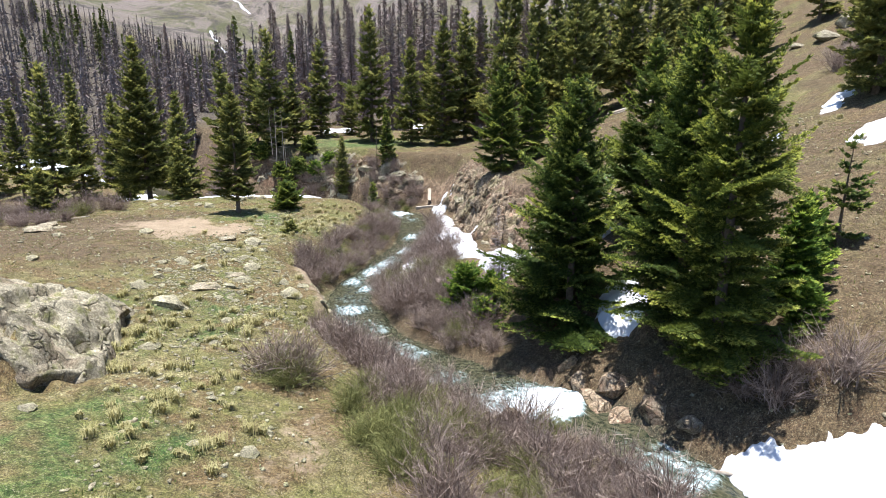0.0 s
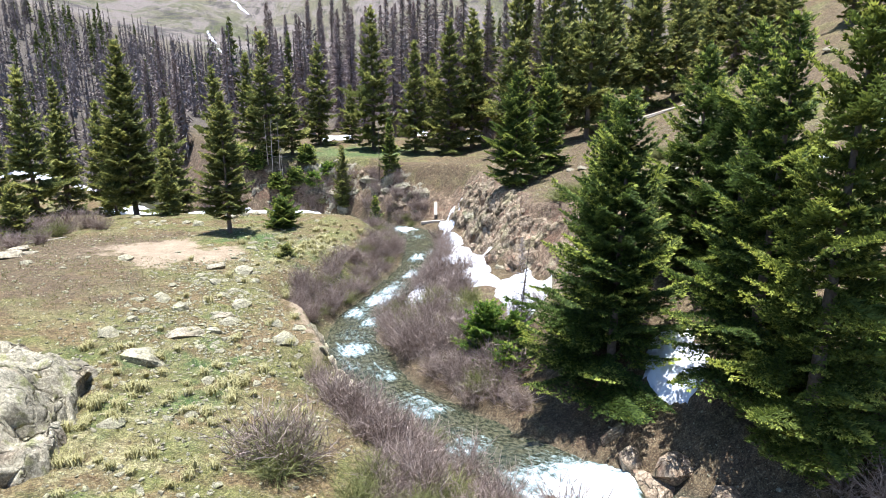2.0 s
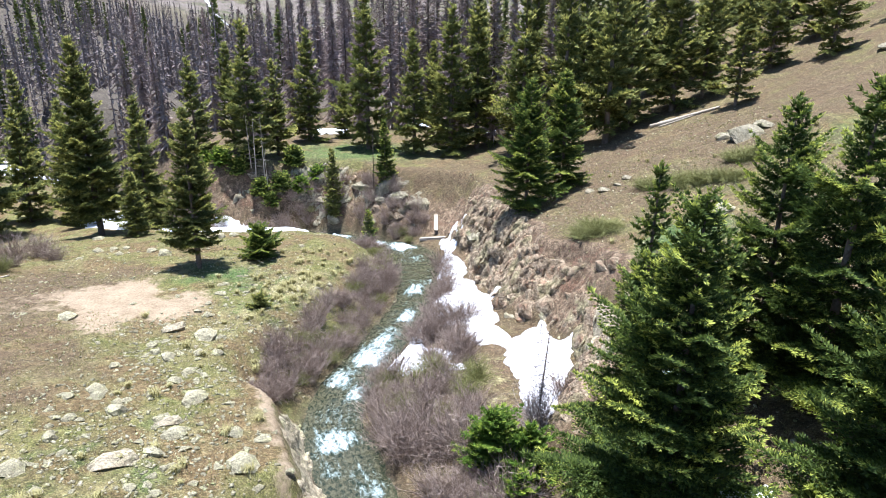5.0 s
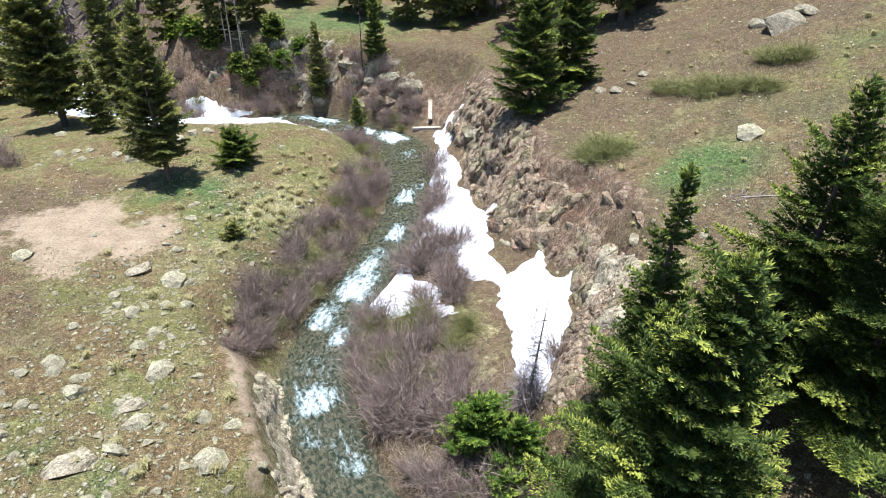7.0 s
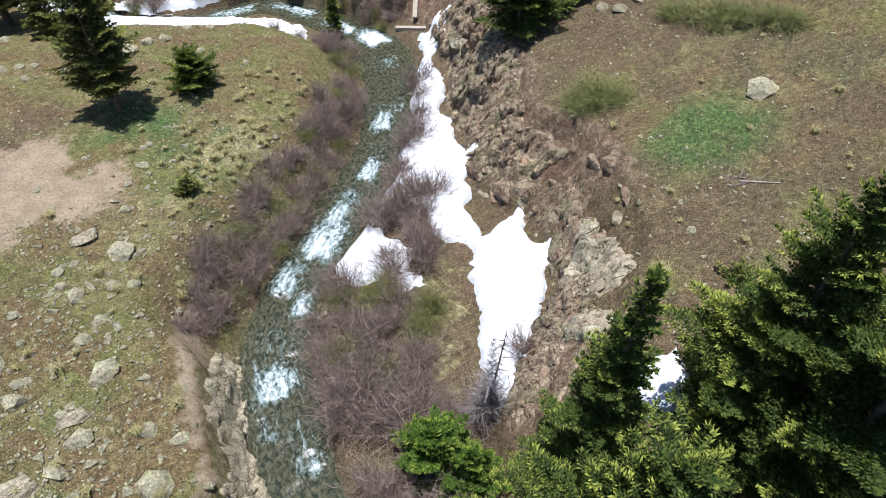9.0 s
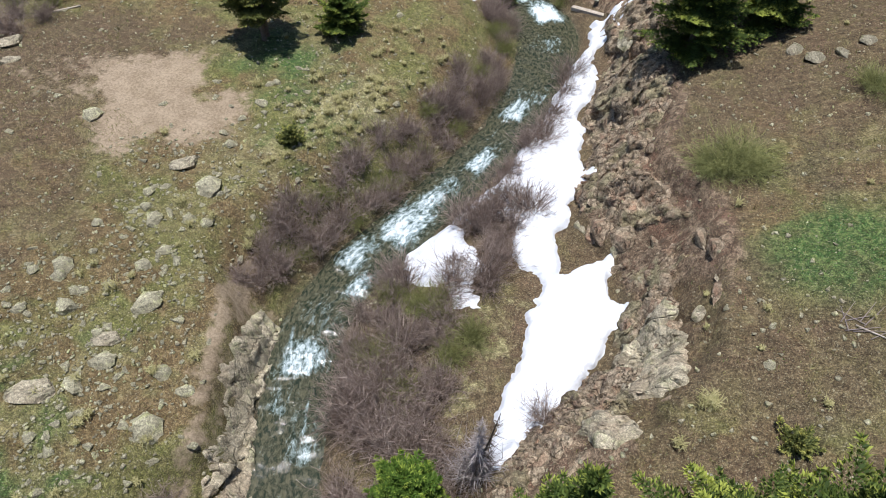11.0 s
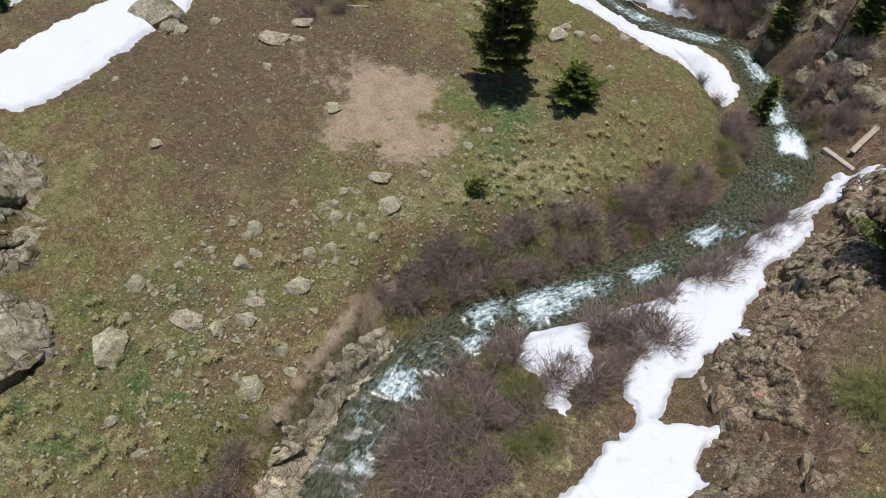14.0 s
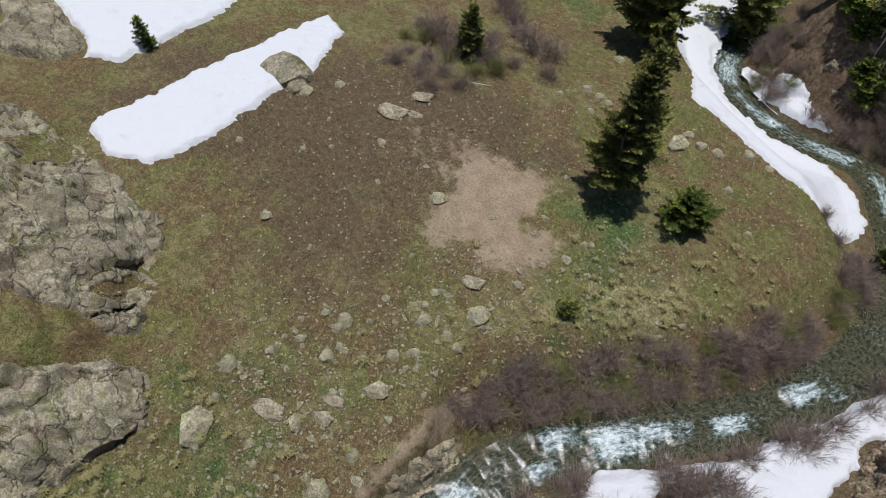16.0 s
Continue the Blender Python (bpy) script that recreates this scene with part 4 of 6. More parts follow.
# broken bedrock: tilted plates on the slope, split by cracks
def plates(x, y, size, seed, lean):
    """Height of a floor of tilted angular plates, and the distance to the nearest crack."""
    def dice(i, j, k):
        return np.modf(np.abs(np.sin(i * 127.1 + j * 311.7 + k * 74.7 + seed * 13.3) * 43758.5453))[0]
    gi, gj = np.floor(x / size), np.floor(y / size)
    first, second, tall = np.full(x.shape, 1e9), np.full(x.shape, 1e9), np.zeros(x.shape)
    for di in (-1, 0, 1):
        for dj in (-1, 0, 1):
            i, j = gi + di, gj + dj
            dx, dy = x - (i + 0.1 + 0.8 * dice(i, j, 1)) * size, y - (j + 0.1 + 0.8 * dice(i, j, 2)) * size
            d = np.maximum(np.abs(dx) + 0.3 * np.abs(dy), np.abs(dy) + 0.2 * dx)
            h = dice(i, j, 3) - 0.5 + lean * ((dice(i, j, 4) - 0.5) * dx + (dice(i, j, 5) - 0.5) * dy) / size
            near = d < first
            second = np.where(near, first, np.minimum(second, d))
            tall, first = np.where(near, h, tall), np.minimum(first, d)
    return tall, second - first


def steps_of(n, count):
    """Turns a rolling height into flat treads and steep broken risers."""
    whole = np.floor(n * count)
    return (whole + smooth(0.72, 1.0, n * count - whole)) / count


def bedrock(name, outline, material, parent, thick, rise, size, seed, turn=0.0, cell=0.08, patchy=0.0, ragged=0.3, gash=0.3, slabs=0.3):
    p = np.array(outline)
    x, y = np.meshgrid(np.arange(p[:, 0].min() - 0.4, p[:, 0].max() + 0.4, cell), np.arange(p[:, 1].min() - 0.4, p[:, 1].max() + 0.4, cell))
    sd = inside_of(x, y, outline) + ragged * fbm(x * 0.9, y * 0.9, seed) + 0.4 * ragged * fbm(x * 3.5, y * 3.5, seed + 1)
    z = ground(x, y)
    gy_, gx_ = np.gradient(ground(x, y, False), cell)
    steep = np.sqrt(1 + gx_ ** 2 + gy_ ** 2)
    c, s = math.cos(radians(turn)), math.sin(radians(turn))
    wx_, wy_ = x + 0.25 * fbm(x * 1.3, y * 1.3, seed + 2), y + 0.25 * fbm(x * 1.3, y * 1.3, seed + 3)
    u, v = (wx_ * c + wy_ * s) / 1.7, (-wx_ * s + wy_ * c) + 0.8 * ground(x, y, False)
    h1 = steps_of(1.3 * fbm(u * 0.9 / size, v * 0.9 / size, seed + 5, 5) + 0.12 * fbm(x * 3, y * 3, seed + 6), 4)
    h2, e2 = plates(u, v, size, seed, 0.9)
    h4, _ = plates(u + 3, v, size * 0.42, seed + 3, 0.9)
    h3, _ = plates(u * 1.1, v * 1.2, size * 0.18, seed + 7, 1.0)
    lift = thick + rise * ((1 - slabs) * h1 + slabs * (h2 + 0.35 * h4) + 0.16 * h3) + 0.1 * rise * fbm(x * 6, y * 6, seed + 9) - 0.12 * rise * smooth(0.02 * size, 0, e2)
    lift = lift - gash * smooth(0.035, 0.0, np.abs(fbm(u * 0.8, v * 0.75, seed + 15, 3))) * smooth(-0.1, 0.2, fbm(x * 0.5, y * 0.5, seed + 17))
    lift = lift + patchy * fbm(x * 0.45, y * 0.45, seed + 11)
    lift = np.where(lift > 0, lift, 0.4 * lift) * smooth(0, 0.22, sd) - 0.14 * smooth(0.18, -0.1, sd)
    keep = (sd > -0.15).ravel()
    f = grid_faces(x.shape[1], x.shape[0])
    f = f[keep[f].all(1)]
    used, f = np.unique(f, return_inverse=True)
    v3 = np.stack([(x - gx_ / steep * lift).ravel(), (y - gy_ / steep * lift).ravel(), (z + lift / steep).ravel()], 1)[used]
    me = mesh_of(name, v3, f.reshape(-1, 4), material)
    ob = new(name, me)
    ob.parent = parent
    ob.matrix_parent_inverse = parent.matrix_world.inverted()
    return ob


bpy.context.view_layer.update()
line = rounded(CLIFF, 12)


def bank_strip(y0, y1, inner, outer):
    pts = [q for q in rounded(CLIFF, 4) if y0 <= q[1] <= y1]
    a = np.array(pts)
    d = np.gradient(a, axis=0)
    d /= np.linalg.norm(d, axis=1)[:, None]
    right = np.stack([d[:, 1], -d[:, 0]], 1)
    return [tuple(q) for q in a + right * inner] + [tuple(q) for q in (a + right * outer)[::-1]]


bedrock("crag", bank_strip(38.0, 45.5, -0.25, 2.1), CRAG, rocky_bank, 0.08, 0.62, 0.9, 11, 78, 0.05, 0.16, 0.5, 1.0, 0.55)
bedrock("crag", bank_strip(45.0, 54.5, -0.25, 2.3), CRAG, rocky_bank, 0.1, 0.7, 1.0, 12, 80, 0.05, 0.16, 0.5, 1.0, 0.55)
bedrock("crag", bank_strip(28.5, 38.5, -0.1, 1.5), CRAG, rocky_bank, 0.05, 0.5, 0.8, 13, 75, 0.05, 0.14, 0.4, 0.9, 0.55)
bedrock("pale_ledge", [(6.6, 36.2), (6.95, 33.6), (6.7, 31.9), (5.9, 32.4), (5.2, 33.2), (5.2, 34.7), (5.7, 35.8), (6.1, 36.4)], SLAB, rocky_bank, 0.26, 0.3, 2.0, 14, 60, 0.05, 0.04, 0.4, 0.6, 0.7)
bedrock("pale_ledge", [(5.0, 31.7), (6.2, 31.6), (6.3, 31.0), (5.7, 30.2), (5.1, 30.1), (4.8, 30.9)], SLAB, rocky_bank, 0.26, 0.26, 1.8, 17, 60, 0.05, 0.04, 0.3, 0.5, 0.7)
bedrock("pale_ledge", [(-6.9, 32.2), (-5.9, 31.9), (-5.3, 30.4), (-5.0, 29.0), (-4.0, 27.4), (-2.9, 26.2), (-2.6, 25.0), (-4.2, 24.8), (-4.8, 26.4), (-5.1, 27.6), (-5.9, 29.1), (-6.5, 30.8)], SLAB, rocky_bank, 0.12, 0.34, 1.0, 15, 70, 0.045, 0.1, 0.4, 0.5, 0.6)
bedrock("pale_ledge", [(-17.5, 61.2), (-12.5, 62.0), (-9.8, 61.3), (-7.2, 60.0), (-4.7, 58.2), (-2.3, 57.2), (-1.6, 58.8), (-4.0, 60.4), (-7.6, 62.6), (-11, 64), (-16, 63.6)], LEDGE, rocky_bank, 0.0, 0.8, 0.9, 16, 20, 0.11, 0.45, 0.6, 0.5)
for k in range(120):
    i = rng.integers(84, 222)
    a, b = line[i], line[min(i + 1, len(line) - 1)]
    along_way = (b - a) / max(1e-6, np.hypot(*(b - a)))
    if 20 < a[1] < 28 or (a[1] > 55 and k % 3):
        continue
    off = rng.uniform(-0.1, 2.3)
    x, y = a[0] + along_way[1] * off, a[1] - along_way[0] * off
    size = float(0.4 + 1.0 * rng.uniform() ** 2.2)
    crag_piece(x, y, height(x, y) - 0.2 * size, size, math.degrees(math.atan2(along_way[1], along_way[0])) + rng.normal() * 16, rng.uniform() < 0.15, -18, wobble=14)
for x, y, size, turn in [(1.7, 51.6, 1.6, 100), (2.1, 50.2, 1.2, 90), (-2.4, 58.6, 1.8, 10), (-3.9, 59.4, 1.5, 150), (-8.6, 62.0, 2.0, 160), (-9.9, 62.3, 1.7, 20), (-6.9, 61.6, 1.5, 100), (-12, 63, 1.5, 10)]:
    crag_piece(x, y, height(x, y) - 0.08 * size, size * 1.25, turn, True, 0, rocky_bank, LEDGES, 12)
for k in range(40):
    x, y = rng.uniform(-18, -1.8), 0.0
    y = float(np.interp(x, [-18, -12.5, -9.8, -7.2, -4.7, -2.3], [60.8, 61.7, 60.9, 59.5, 57.6, 56.6])) + rng.uniform(0.2, 2.6)
    size = float(0.5 + 1.3 * rng.uniform() ** 2)
    crag_piece(x, y, height(x, y) - 0.1 * size, size * 0.9, rng.uniform(0, 180), k % 3 == 0, -10, rocky_bank, LEDGES if k % 2 else BLOCKS)
for x, y, size in [(4.9, 18.9, 1.3), (5.4, 18.0, 1.2), (4.6, 20.0, 1.0), (6.2, 17.6, 1.2), (5.6, 19.2, 1.4), (6.9, 16.6, 0.9), (4.4, 21.2, 0.9), (5.2, 17.2, 0.7), (2.2, 18.5, 0.9)]:
    crag_piece(x, y, height(x, y) + 0.05, size, rng.uniform(0, 360), False)

# the outcrop south-west of the meadow
rock_outcrop = tagged(new("rock_outcrop", split_rock("rock_outcrop", LEDGE, 331, (1.5, 1.1, 0.8), 30, 3.0, 4, 0.06)), "large grey lichened rock outcrop rising from grass", "rock", kind="structure")
rock_outcrop.location, rock_outcrop.rotation_euler = (-11.9, 20.9, 0.1), (0.0, 0.12, 1.2)
bpy.context.view_layer.update()
bedrock("rock_ledge", [(-33.0, 13.0), (-33.0, 17.5), (-28.9, 19.1), (-28.3, 20.4), (-26.0, 21.4), (-24.8, 22.4), (-21.6, 23.4), (-19.3, 24.4), (-18.0, 24.3), (-16.5, 23.6), (-15.1, 23.0), (-14.4, 22.4), (-15.0, 21.2), (-15.8, 20.0), (-17.0, 18.0), (-18.0, 13.0)],
        LEDGE, rock_outcrop, 0.25, 0.62, 3.4, 21, 25, 0.07, 0.2, 0.35, 1.6, 0.95)
bedrock("rock_ledge", [(-13.6, 19.2), (-13.4, 22.0), (-12.4, 22.4), (-11.1, 21.9), (-10.6, 20.9), (-9.9, 19.3), (-9.5, 18.0), (-9.4, 16.6), (-10.5, 15.2), (-12.5, 15.6), (-13.8, 17.5)],
        LEDGE, rock_outcrop, 0.34, 0.36, 2.8, 24, 40, 0.06, 0.05, 0.35, 0.5, 0.95)
bedrock("rock_ledge", [(-38.4, 19.7), (-37.9, 22.4), (-34.6, 23.1), (-33.0, 23.2), (-32.1, 22.0), (-33.4, 19.3)], LEDGE, rock_outcrop, 0.3, 0.5, 1.6, 27, 30, 0.1, 0.2, 0.3, 0.8, 1.0)
for x, y, size, turn in [(-12.7, 22.0, 1.5, 75), (-11.4, 19.0, 1.6, 70), (-11.9, 17.3, 1.3, 30), (-16.0, 22.2, 1.5, 20), (-19.4, 22.4, 1.5, 150), (-10.9, 20.6, 0.9, 20), (-10.6, 21.8, 0.5, 70), (-10.2, 18.2, 0.6, 10)]:
    crag_piece(x, y, height(x, y) - 0.16 * size, size, turn, True, 6, rock_outcrop, LEDGES, 10)


# ---- spruces ----
def unit(a):
    return a / np.maximum(1e-9, np.linalg.norm(a, axis=-1, keepdims=True))


def shoots(p, d, length, width, tip):
    """Needle shoots: each a fan of four slim blades. Returns vertices, triangles and the tip weights."""
    n = len(p)
    s = unit(np.cross(d, np.tile((0.0, 0.0, 1.0), (n, 1))) + 1e-4)
    t = np.cross(s, d)
    v, w = [], []
    for a, b, k in ((0.55, 0.06, 0.8), (-0.55, 0.04, 0.76), (0.06, 0.5, 0.7), (-0.03, -0.05, 0.95)):
        way = unit(d + s * a + t * b)
        side = unit(np.cross(way, t + s * (1.1 if abs(a) < 0.1 else 0.2))) * (width * 0.5)[:, None]
        root = p + way * (length * 0.12)[:, None]
        v.append(np.stack([root - side, root + side, p + way * (length * k)[:, None]], 1))
        w.append(np.stack([tip * 0.8, tip * 0.8, tip * 1.2 + 0.08], 1))
    v, w = np.concatenate(v).reshape(-1, 3), np.concatenate(w).ravel()
    return v, np.arange(len(v)).reshape(-1, 3), w


def spruce_parts(h, r, seed, shoot=0.24, whorl=0.30, per=6, low=0.06, power=0.85, thin=0.0, ragged=0.25, droop=1.0, fat=0.5):
    """The crown's shoots and the bare trunk of a spruce with height h and crown radius r."""
    rng = np.random.default_rng(seed)
    lean = rng.normal(size=2) * 0.01 * h
    P, D, L, W, T = [], [], [], [], []
    lop = rng.uniform(0, 6.28)
    z = low * h
    while z < h * 0.985:
        q = z / h
        reach = r * min(1.0, 0.55 + (q - low) * 4.0) * (1 - q) ** power + 0.05 * r
        count = max(3, int(per * (0.6 + 0.4 * (1 - q)) + rng.uniform()))
        turn = rng.uniform(0, 6.28)
        for b in range(count):
            if rng.uniform() < thin:
                continue
            a = turn + 6.283 * b / count + rng.normal() * 0.25
            reach_b = reach * (1 + ragged * rng.normal() + 0.12 * math.cos(a - lop))
            reach_b = max(reach_b, 0.12)
            # branch by branch: new growth, plus painted sunlight on some branches
            fresh = 0.45 + 0.7 * rng.uniform() ** 1.4
            out = np.array([math.cos(a), math.sin(a), 0.0])
            across = np.array([-math.sin(a), math.cos(a), 0.0])
            fall = droop * (-0.42 + 0.95 * q) + rng.normal() * 0.09
            base = np.array([lean[0] * q, lean[1] * q, z + rng.normal() * whorl * 0.25])
            u = np.arange(0.12 + 0.1 * (1 - q), 1.0, shoot * 0.55 / reach_b) if reach_b > shoot * 0.6 else np.array([0.3])
            for uu in u:
                p = base + out * reach_b * uu + (0, 0, reach_b * (fall * uu + 0.28 * uu * uu))
                axis = unit(out + np.array([0, 0, fall + 0.5 * uu]))
                span = (0.5 * reach_b * (1 - uu) + 0.2 * shoot) * rng.uniform(0.7, 1.2)
                for side in (-1, 1):
                    way = unit(axis * 0.75 + across * side + np.array([0, 0, -0.12]))
                    steps = np.arange(0, span, shoot * 0.6)
                    for s in steps if len(steps) else [0.0]:
                        jit = rng.normal(size=3) * 0.42
                        P.append(p + way * s + np.array([0, 0, -0.18 * s * s / max(span, 0.1)])), D.append(way + jit + (0, 0, 0.34))
                        k = rng.uniform(0.75, 1.25)
                        L.append(shoot * k), W.append(shoot * fat * k)
                        # paler outwards; the shade inside the crown is put into the colour
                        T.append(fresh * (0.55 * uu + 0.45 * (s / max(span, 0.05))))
            P.append(base + out * reach_b * 0.95 + (0, 0, reach_b * (fall * 0.95 + 0.25))), D.append(axis + (0, 0, 0.2)), L.append(shoot * 1.3), W.append(shoot * 0.4), T.append(fresh)
        z += whorl * (0.75 + 0.5 * rng.uniform()) * (1 - 0.45 * q)
    for k in range(4):
        P.append(np.array([lean[0], lean[1], h - shoot * (0.3 + 0.5 * k)])), D.append(np.array([rng.normal() * 0.15, rng.normal() * 0.15, 1.0])), L.append(shoot * 1.2), W.append(shoot * 0.4), T.append(0.8)
    crown = shoots(np.array(P), unit(np.array(D)), np.array(L), np.array(W), np.array(T))
    return crown, lean


def tube(points, radii, sides=5):
    """A tapered tube along points; vertices and quads."""
    p = np.array(points, float)
    d = unit(np.gradient(p, axis=0))
    ref = np.tile((1.0, 0.07, 0.03), (len(p), 1)) if abs(d[0][0]) < 0.8 else np.tile((0.03, 0.07, 1.0), (len(p), 1))
    s = unit(np.cross(d, ref))
    t = np.cross(d, s)
    a = np.arange(sides) * 2 * math.pi / sides
    v = p[:, None] + (np.cos(a)[None, :, None] * s[:, None] + np.sin(a)[None, :, None] * t[:, None]) * np.array(radii)[:, None, None]
    f = []
    for i in range(len(p) - 1):
        for k in range(sides):
            f.append((i * sides + k, i * sides + (k + 1) % sides, (i + 1) * sides + (k + 1) % sides, (i + 1) * sides + k))
    return v.reshape(-1, 3), np.array(f)


def joined(pieces):
    vs, fs, at = [], [], 0
    for v, f in pieces:
        vs.append(v), fs.append(np.asarray(f) + at)
        at += len(v)
    return np.vstack(vs), np.vstack(fs)


def trunk_mesh(h, lean, bare=0, seed=0, width=0.017):
    rng = np.random.default_rng(seed)
    q = np.linspace(0, 1, 9)
    pts = np.stack([lean[0] * q, lean[1] * q, h * q * 0.99 - 0.3 * (q == 0)], 1)
    pieces = [tube(pts, h * width * (1.02 - q) + 0.006, 8)]
    for k in range(bare):
        z = h * rng.uniform(0.05, 0.95)
        a, reach = rng.uniform(0, 6.28), (0.05 + 0.16 * (1 - z / h)) * h * rng.uniform(0.4, 1.0)
        o = np.array([math.cos(a), math.sin(a), 0])
        b = np.array([lean[0] * z / h, lean[1] * z / h, z])
        pieces.append(tube([b, b + o * reach * 0.5 + (0, 0, -0.06 * reach), b + o * reach + (0, 0, 0.04 * reach)], [0.012 + 0.001 * h, 0.008, 0.003], 3))
    v, f = joined(pieces)
    return mesh_of("trunk", v, f, BARK, True)


def spruce(name, label, h, r, seed, material, x=0.0, y=0.0, group="spruce trees", bare=10, sink=0.1, **kw):
    (v, f, w), lean = spruce_parts(h, r, seed, **kw)
    ob = tagged(new(name), label, "tree", group)
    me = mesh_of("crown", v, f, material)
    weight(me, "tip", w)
    part("trunk", trunk_mesh(h, lean, bare, seed), ob)
    part("crown", me, ob)
    ob.matrix_world = pose(x, y, height(x, y) - sink, 0, 0, seed * 47 % 360)
    return ob


def top_at(x, y, top):
    return top - height(x, y)


TALL = "tall green spruce on the steep creek bank"
for k, (x, y, top, r, per, power) in enumerate([(4.75, 27.0, 8.0, 1.5, 6, 1.05), (4.7, 23.4, 8.2, 2.4, 7, 0.82), (8.5, 27.6, 9.4, 2.3, 6, 0.95), (9.2, 25.6, 10.3, 2.3, 6, 0.95), (7.85, 17.7, 10.9, 2.15, 7, 0.85), (7.5, 20.1, 10.2, 2.0, 7, 0.95)]):
    down = 1.3 if k in (0, 1) else 0.1
    # the fifth tree's sunlit look is painted in by its brighter needles
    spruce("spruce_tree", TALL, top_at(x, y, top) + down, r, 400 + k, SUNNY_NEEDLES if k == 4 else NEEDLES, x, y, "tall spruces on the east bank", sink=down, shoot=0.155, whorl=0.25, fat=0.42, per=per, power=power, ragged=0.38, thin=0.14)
YOUNG = "small bright green young spruce beside the creek"
for k, (x, y, h, r) in enumerate([(0.95, 27.9, 2.4, 1.2), (2.1, 27.4, 2.0, 0.95), (1.7, 26.2, 1.3, 0.8), (10.6, 19.2, 3.0, 1.1), (11.6, 20.6, 2.4, 0.9), (10.2, 17.6, 1.2, 0.8)]):
    spruce("young_spruce", YOUNG, h, r, 430 + k, BRIGHT_NEEDLES, x, y, "young spruces", 4, shoot=0.16, whorl=0.17, per=6, low=0.04, power=0.7)
spruce("spruce_tree", "thin half-bare spruce with a dead leader on the hillside", 3.6, 1.0, 440, NEEDLES, 13.2, 21.6, "spruces on the hillside", 26, shoot=0.2, whorl=0.34, per=4, thin=0.35)
spruce("spruce_tree", "dark full spruce above a snow patch on the hillside", 11, 2.5, 441, DARK_NEEDLES, 22.8, 36.2, "spruces on the hillside", 8, shoot=0.3, whorl=0.36)
lone_tree = spruce("spruce_tree", "full green spruce with two trunks beside a dirt clearing", 8.5, 1.95, 450, DARK_NEEDLES, -13.8, 44.05, "spruces on the meadow", 14, shoot=0.17, whorl=0.28, fat=0.45, low=0.15, per=7, power=0.9)
part("trunk", trunk_mesh(6.0, (0.35, 0.1), 6, 459, 0.018), lone_tree).location = (0.35, 0.15, 0)
spruce("young_spruce", "small round green spruce on the meadow", 1.9, 1.25, 451, NEEDLES, -11.0, 46.2, "spruces on the meadow", 4, shoot=0.15, whorl=0.17, low=0.04, power=0.62, per=8)
spruce("spruce_tree", "tall spruce with dark shaded base at the meadow edge", 13.0, 2.9, 452, DARK_NEEDLES, -23.8, 53.4, "spruces on the meadow", 16, shoot=0.26, whorl=0.36, low=0.13, per=7, power=1.05)
spruce("young_spruce", "slender green spruce beside a taller one", 4.2, 1.05, 453, DARK_NEEDLES, -20.4, 51.4, "spruces on the meadow", 4, shoot=0.2, whorl=0.24, low=0.04)
spruce("young_spruce", "small green spruce among bare willows", 3.4, 1.1, 454, DARK_NEEDLES, -26.0, 42.6, "spruces on the meadow", 4, shoot=0.2, whorl=0.24, low=0.04)
spruce("spruce_tree", "full green spruce above the brown crag", 7.4, 1.8, 455, NEEDLES, 4.15, 47.6, "spruces above the crag", 4, fat=0.42, shoot=0.165, whorl=0.28, low=0.03, power=0.72, per=7)
spruce("spruce_tree", "full green spruce above the brown crag", 7.0, 1.65, 456, NEEDLES, 6.6, 49.9, "spruces above the crag", 4, fat=0.42, shoot=0.165, whorl=0.28, low=0.05, power=0.75, per=7)
for k, (x, y, h, r) in enumerate([(-9.2, 60.9, 5.2, 0.85), (-5.1, 60.2, 5.0, 0.8), (-5.9, 55.3, 2.9, 0.6)]):
    spruce("young_spruce", "slim green spruce on a rocky knoll beside the creek", h, r, 460 + k, NEEDLES if k else DARK_NEEDLES, x, y, "slim spruces by the creek", 4, shoot=0.18, whorl=0.24, low=0.05, power=0.8)
spruce("young_spruce", "tiny spruce at the edge of a snow patch", 2.0, 0.55, 464, NEEDLES, -32.3, 26.2, "spruces on the meadow", 2, shoot=0.16, whorl=0.2, low=0.05)
spruce("young_spruce", "tiny dark shrubby spruce on the stony meadow", 0.7, 0.55, 465, DARK_NEEDLES, -9.0, 38.5, "spruces on the meadow", 2, shoot=0.12, whorl=0.12, low=0.02, power=0.5)

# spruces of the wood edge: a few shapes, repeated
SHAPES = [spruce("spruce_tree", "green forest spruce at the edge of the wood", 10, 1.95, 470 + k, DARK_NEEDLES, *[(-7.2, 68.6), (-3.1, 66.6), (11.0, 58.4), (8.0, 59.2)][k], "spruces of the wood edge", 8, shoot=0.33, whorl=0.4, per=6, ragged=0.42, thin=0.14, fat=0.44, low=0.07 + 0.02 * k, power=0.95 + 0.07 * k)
          for k in range(4)]
for k, h in enumerate((13.0, 10.0, 13.5, 13.5)):
    SHAPES[k].scale = (h / 10 * 0.95,) * 2 + (h / 10,)
DEAD_SHAPES = []


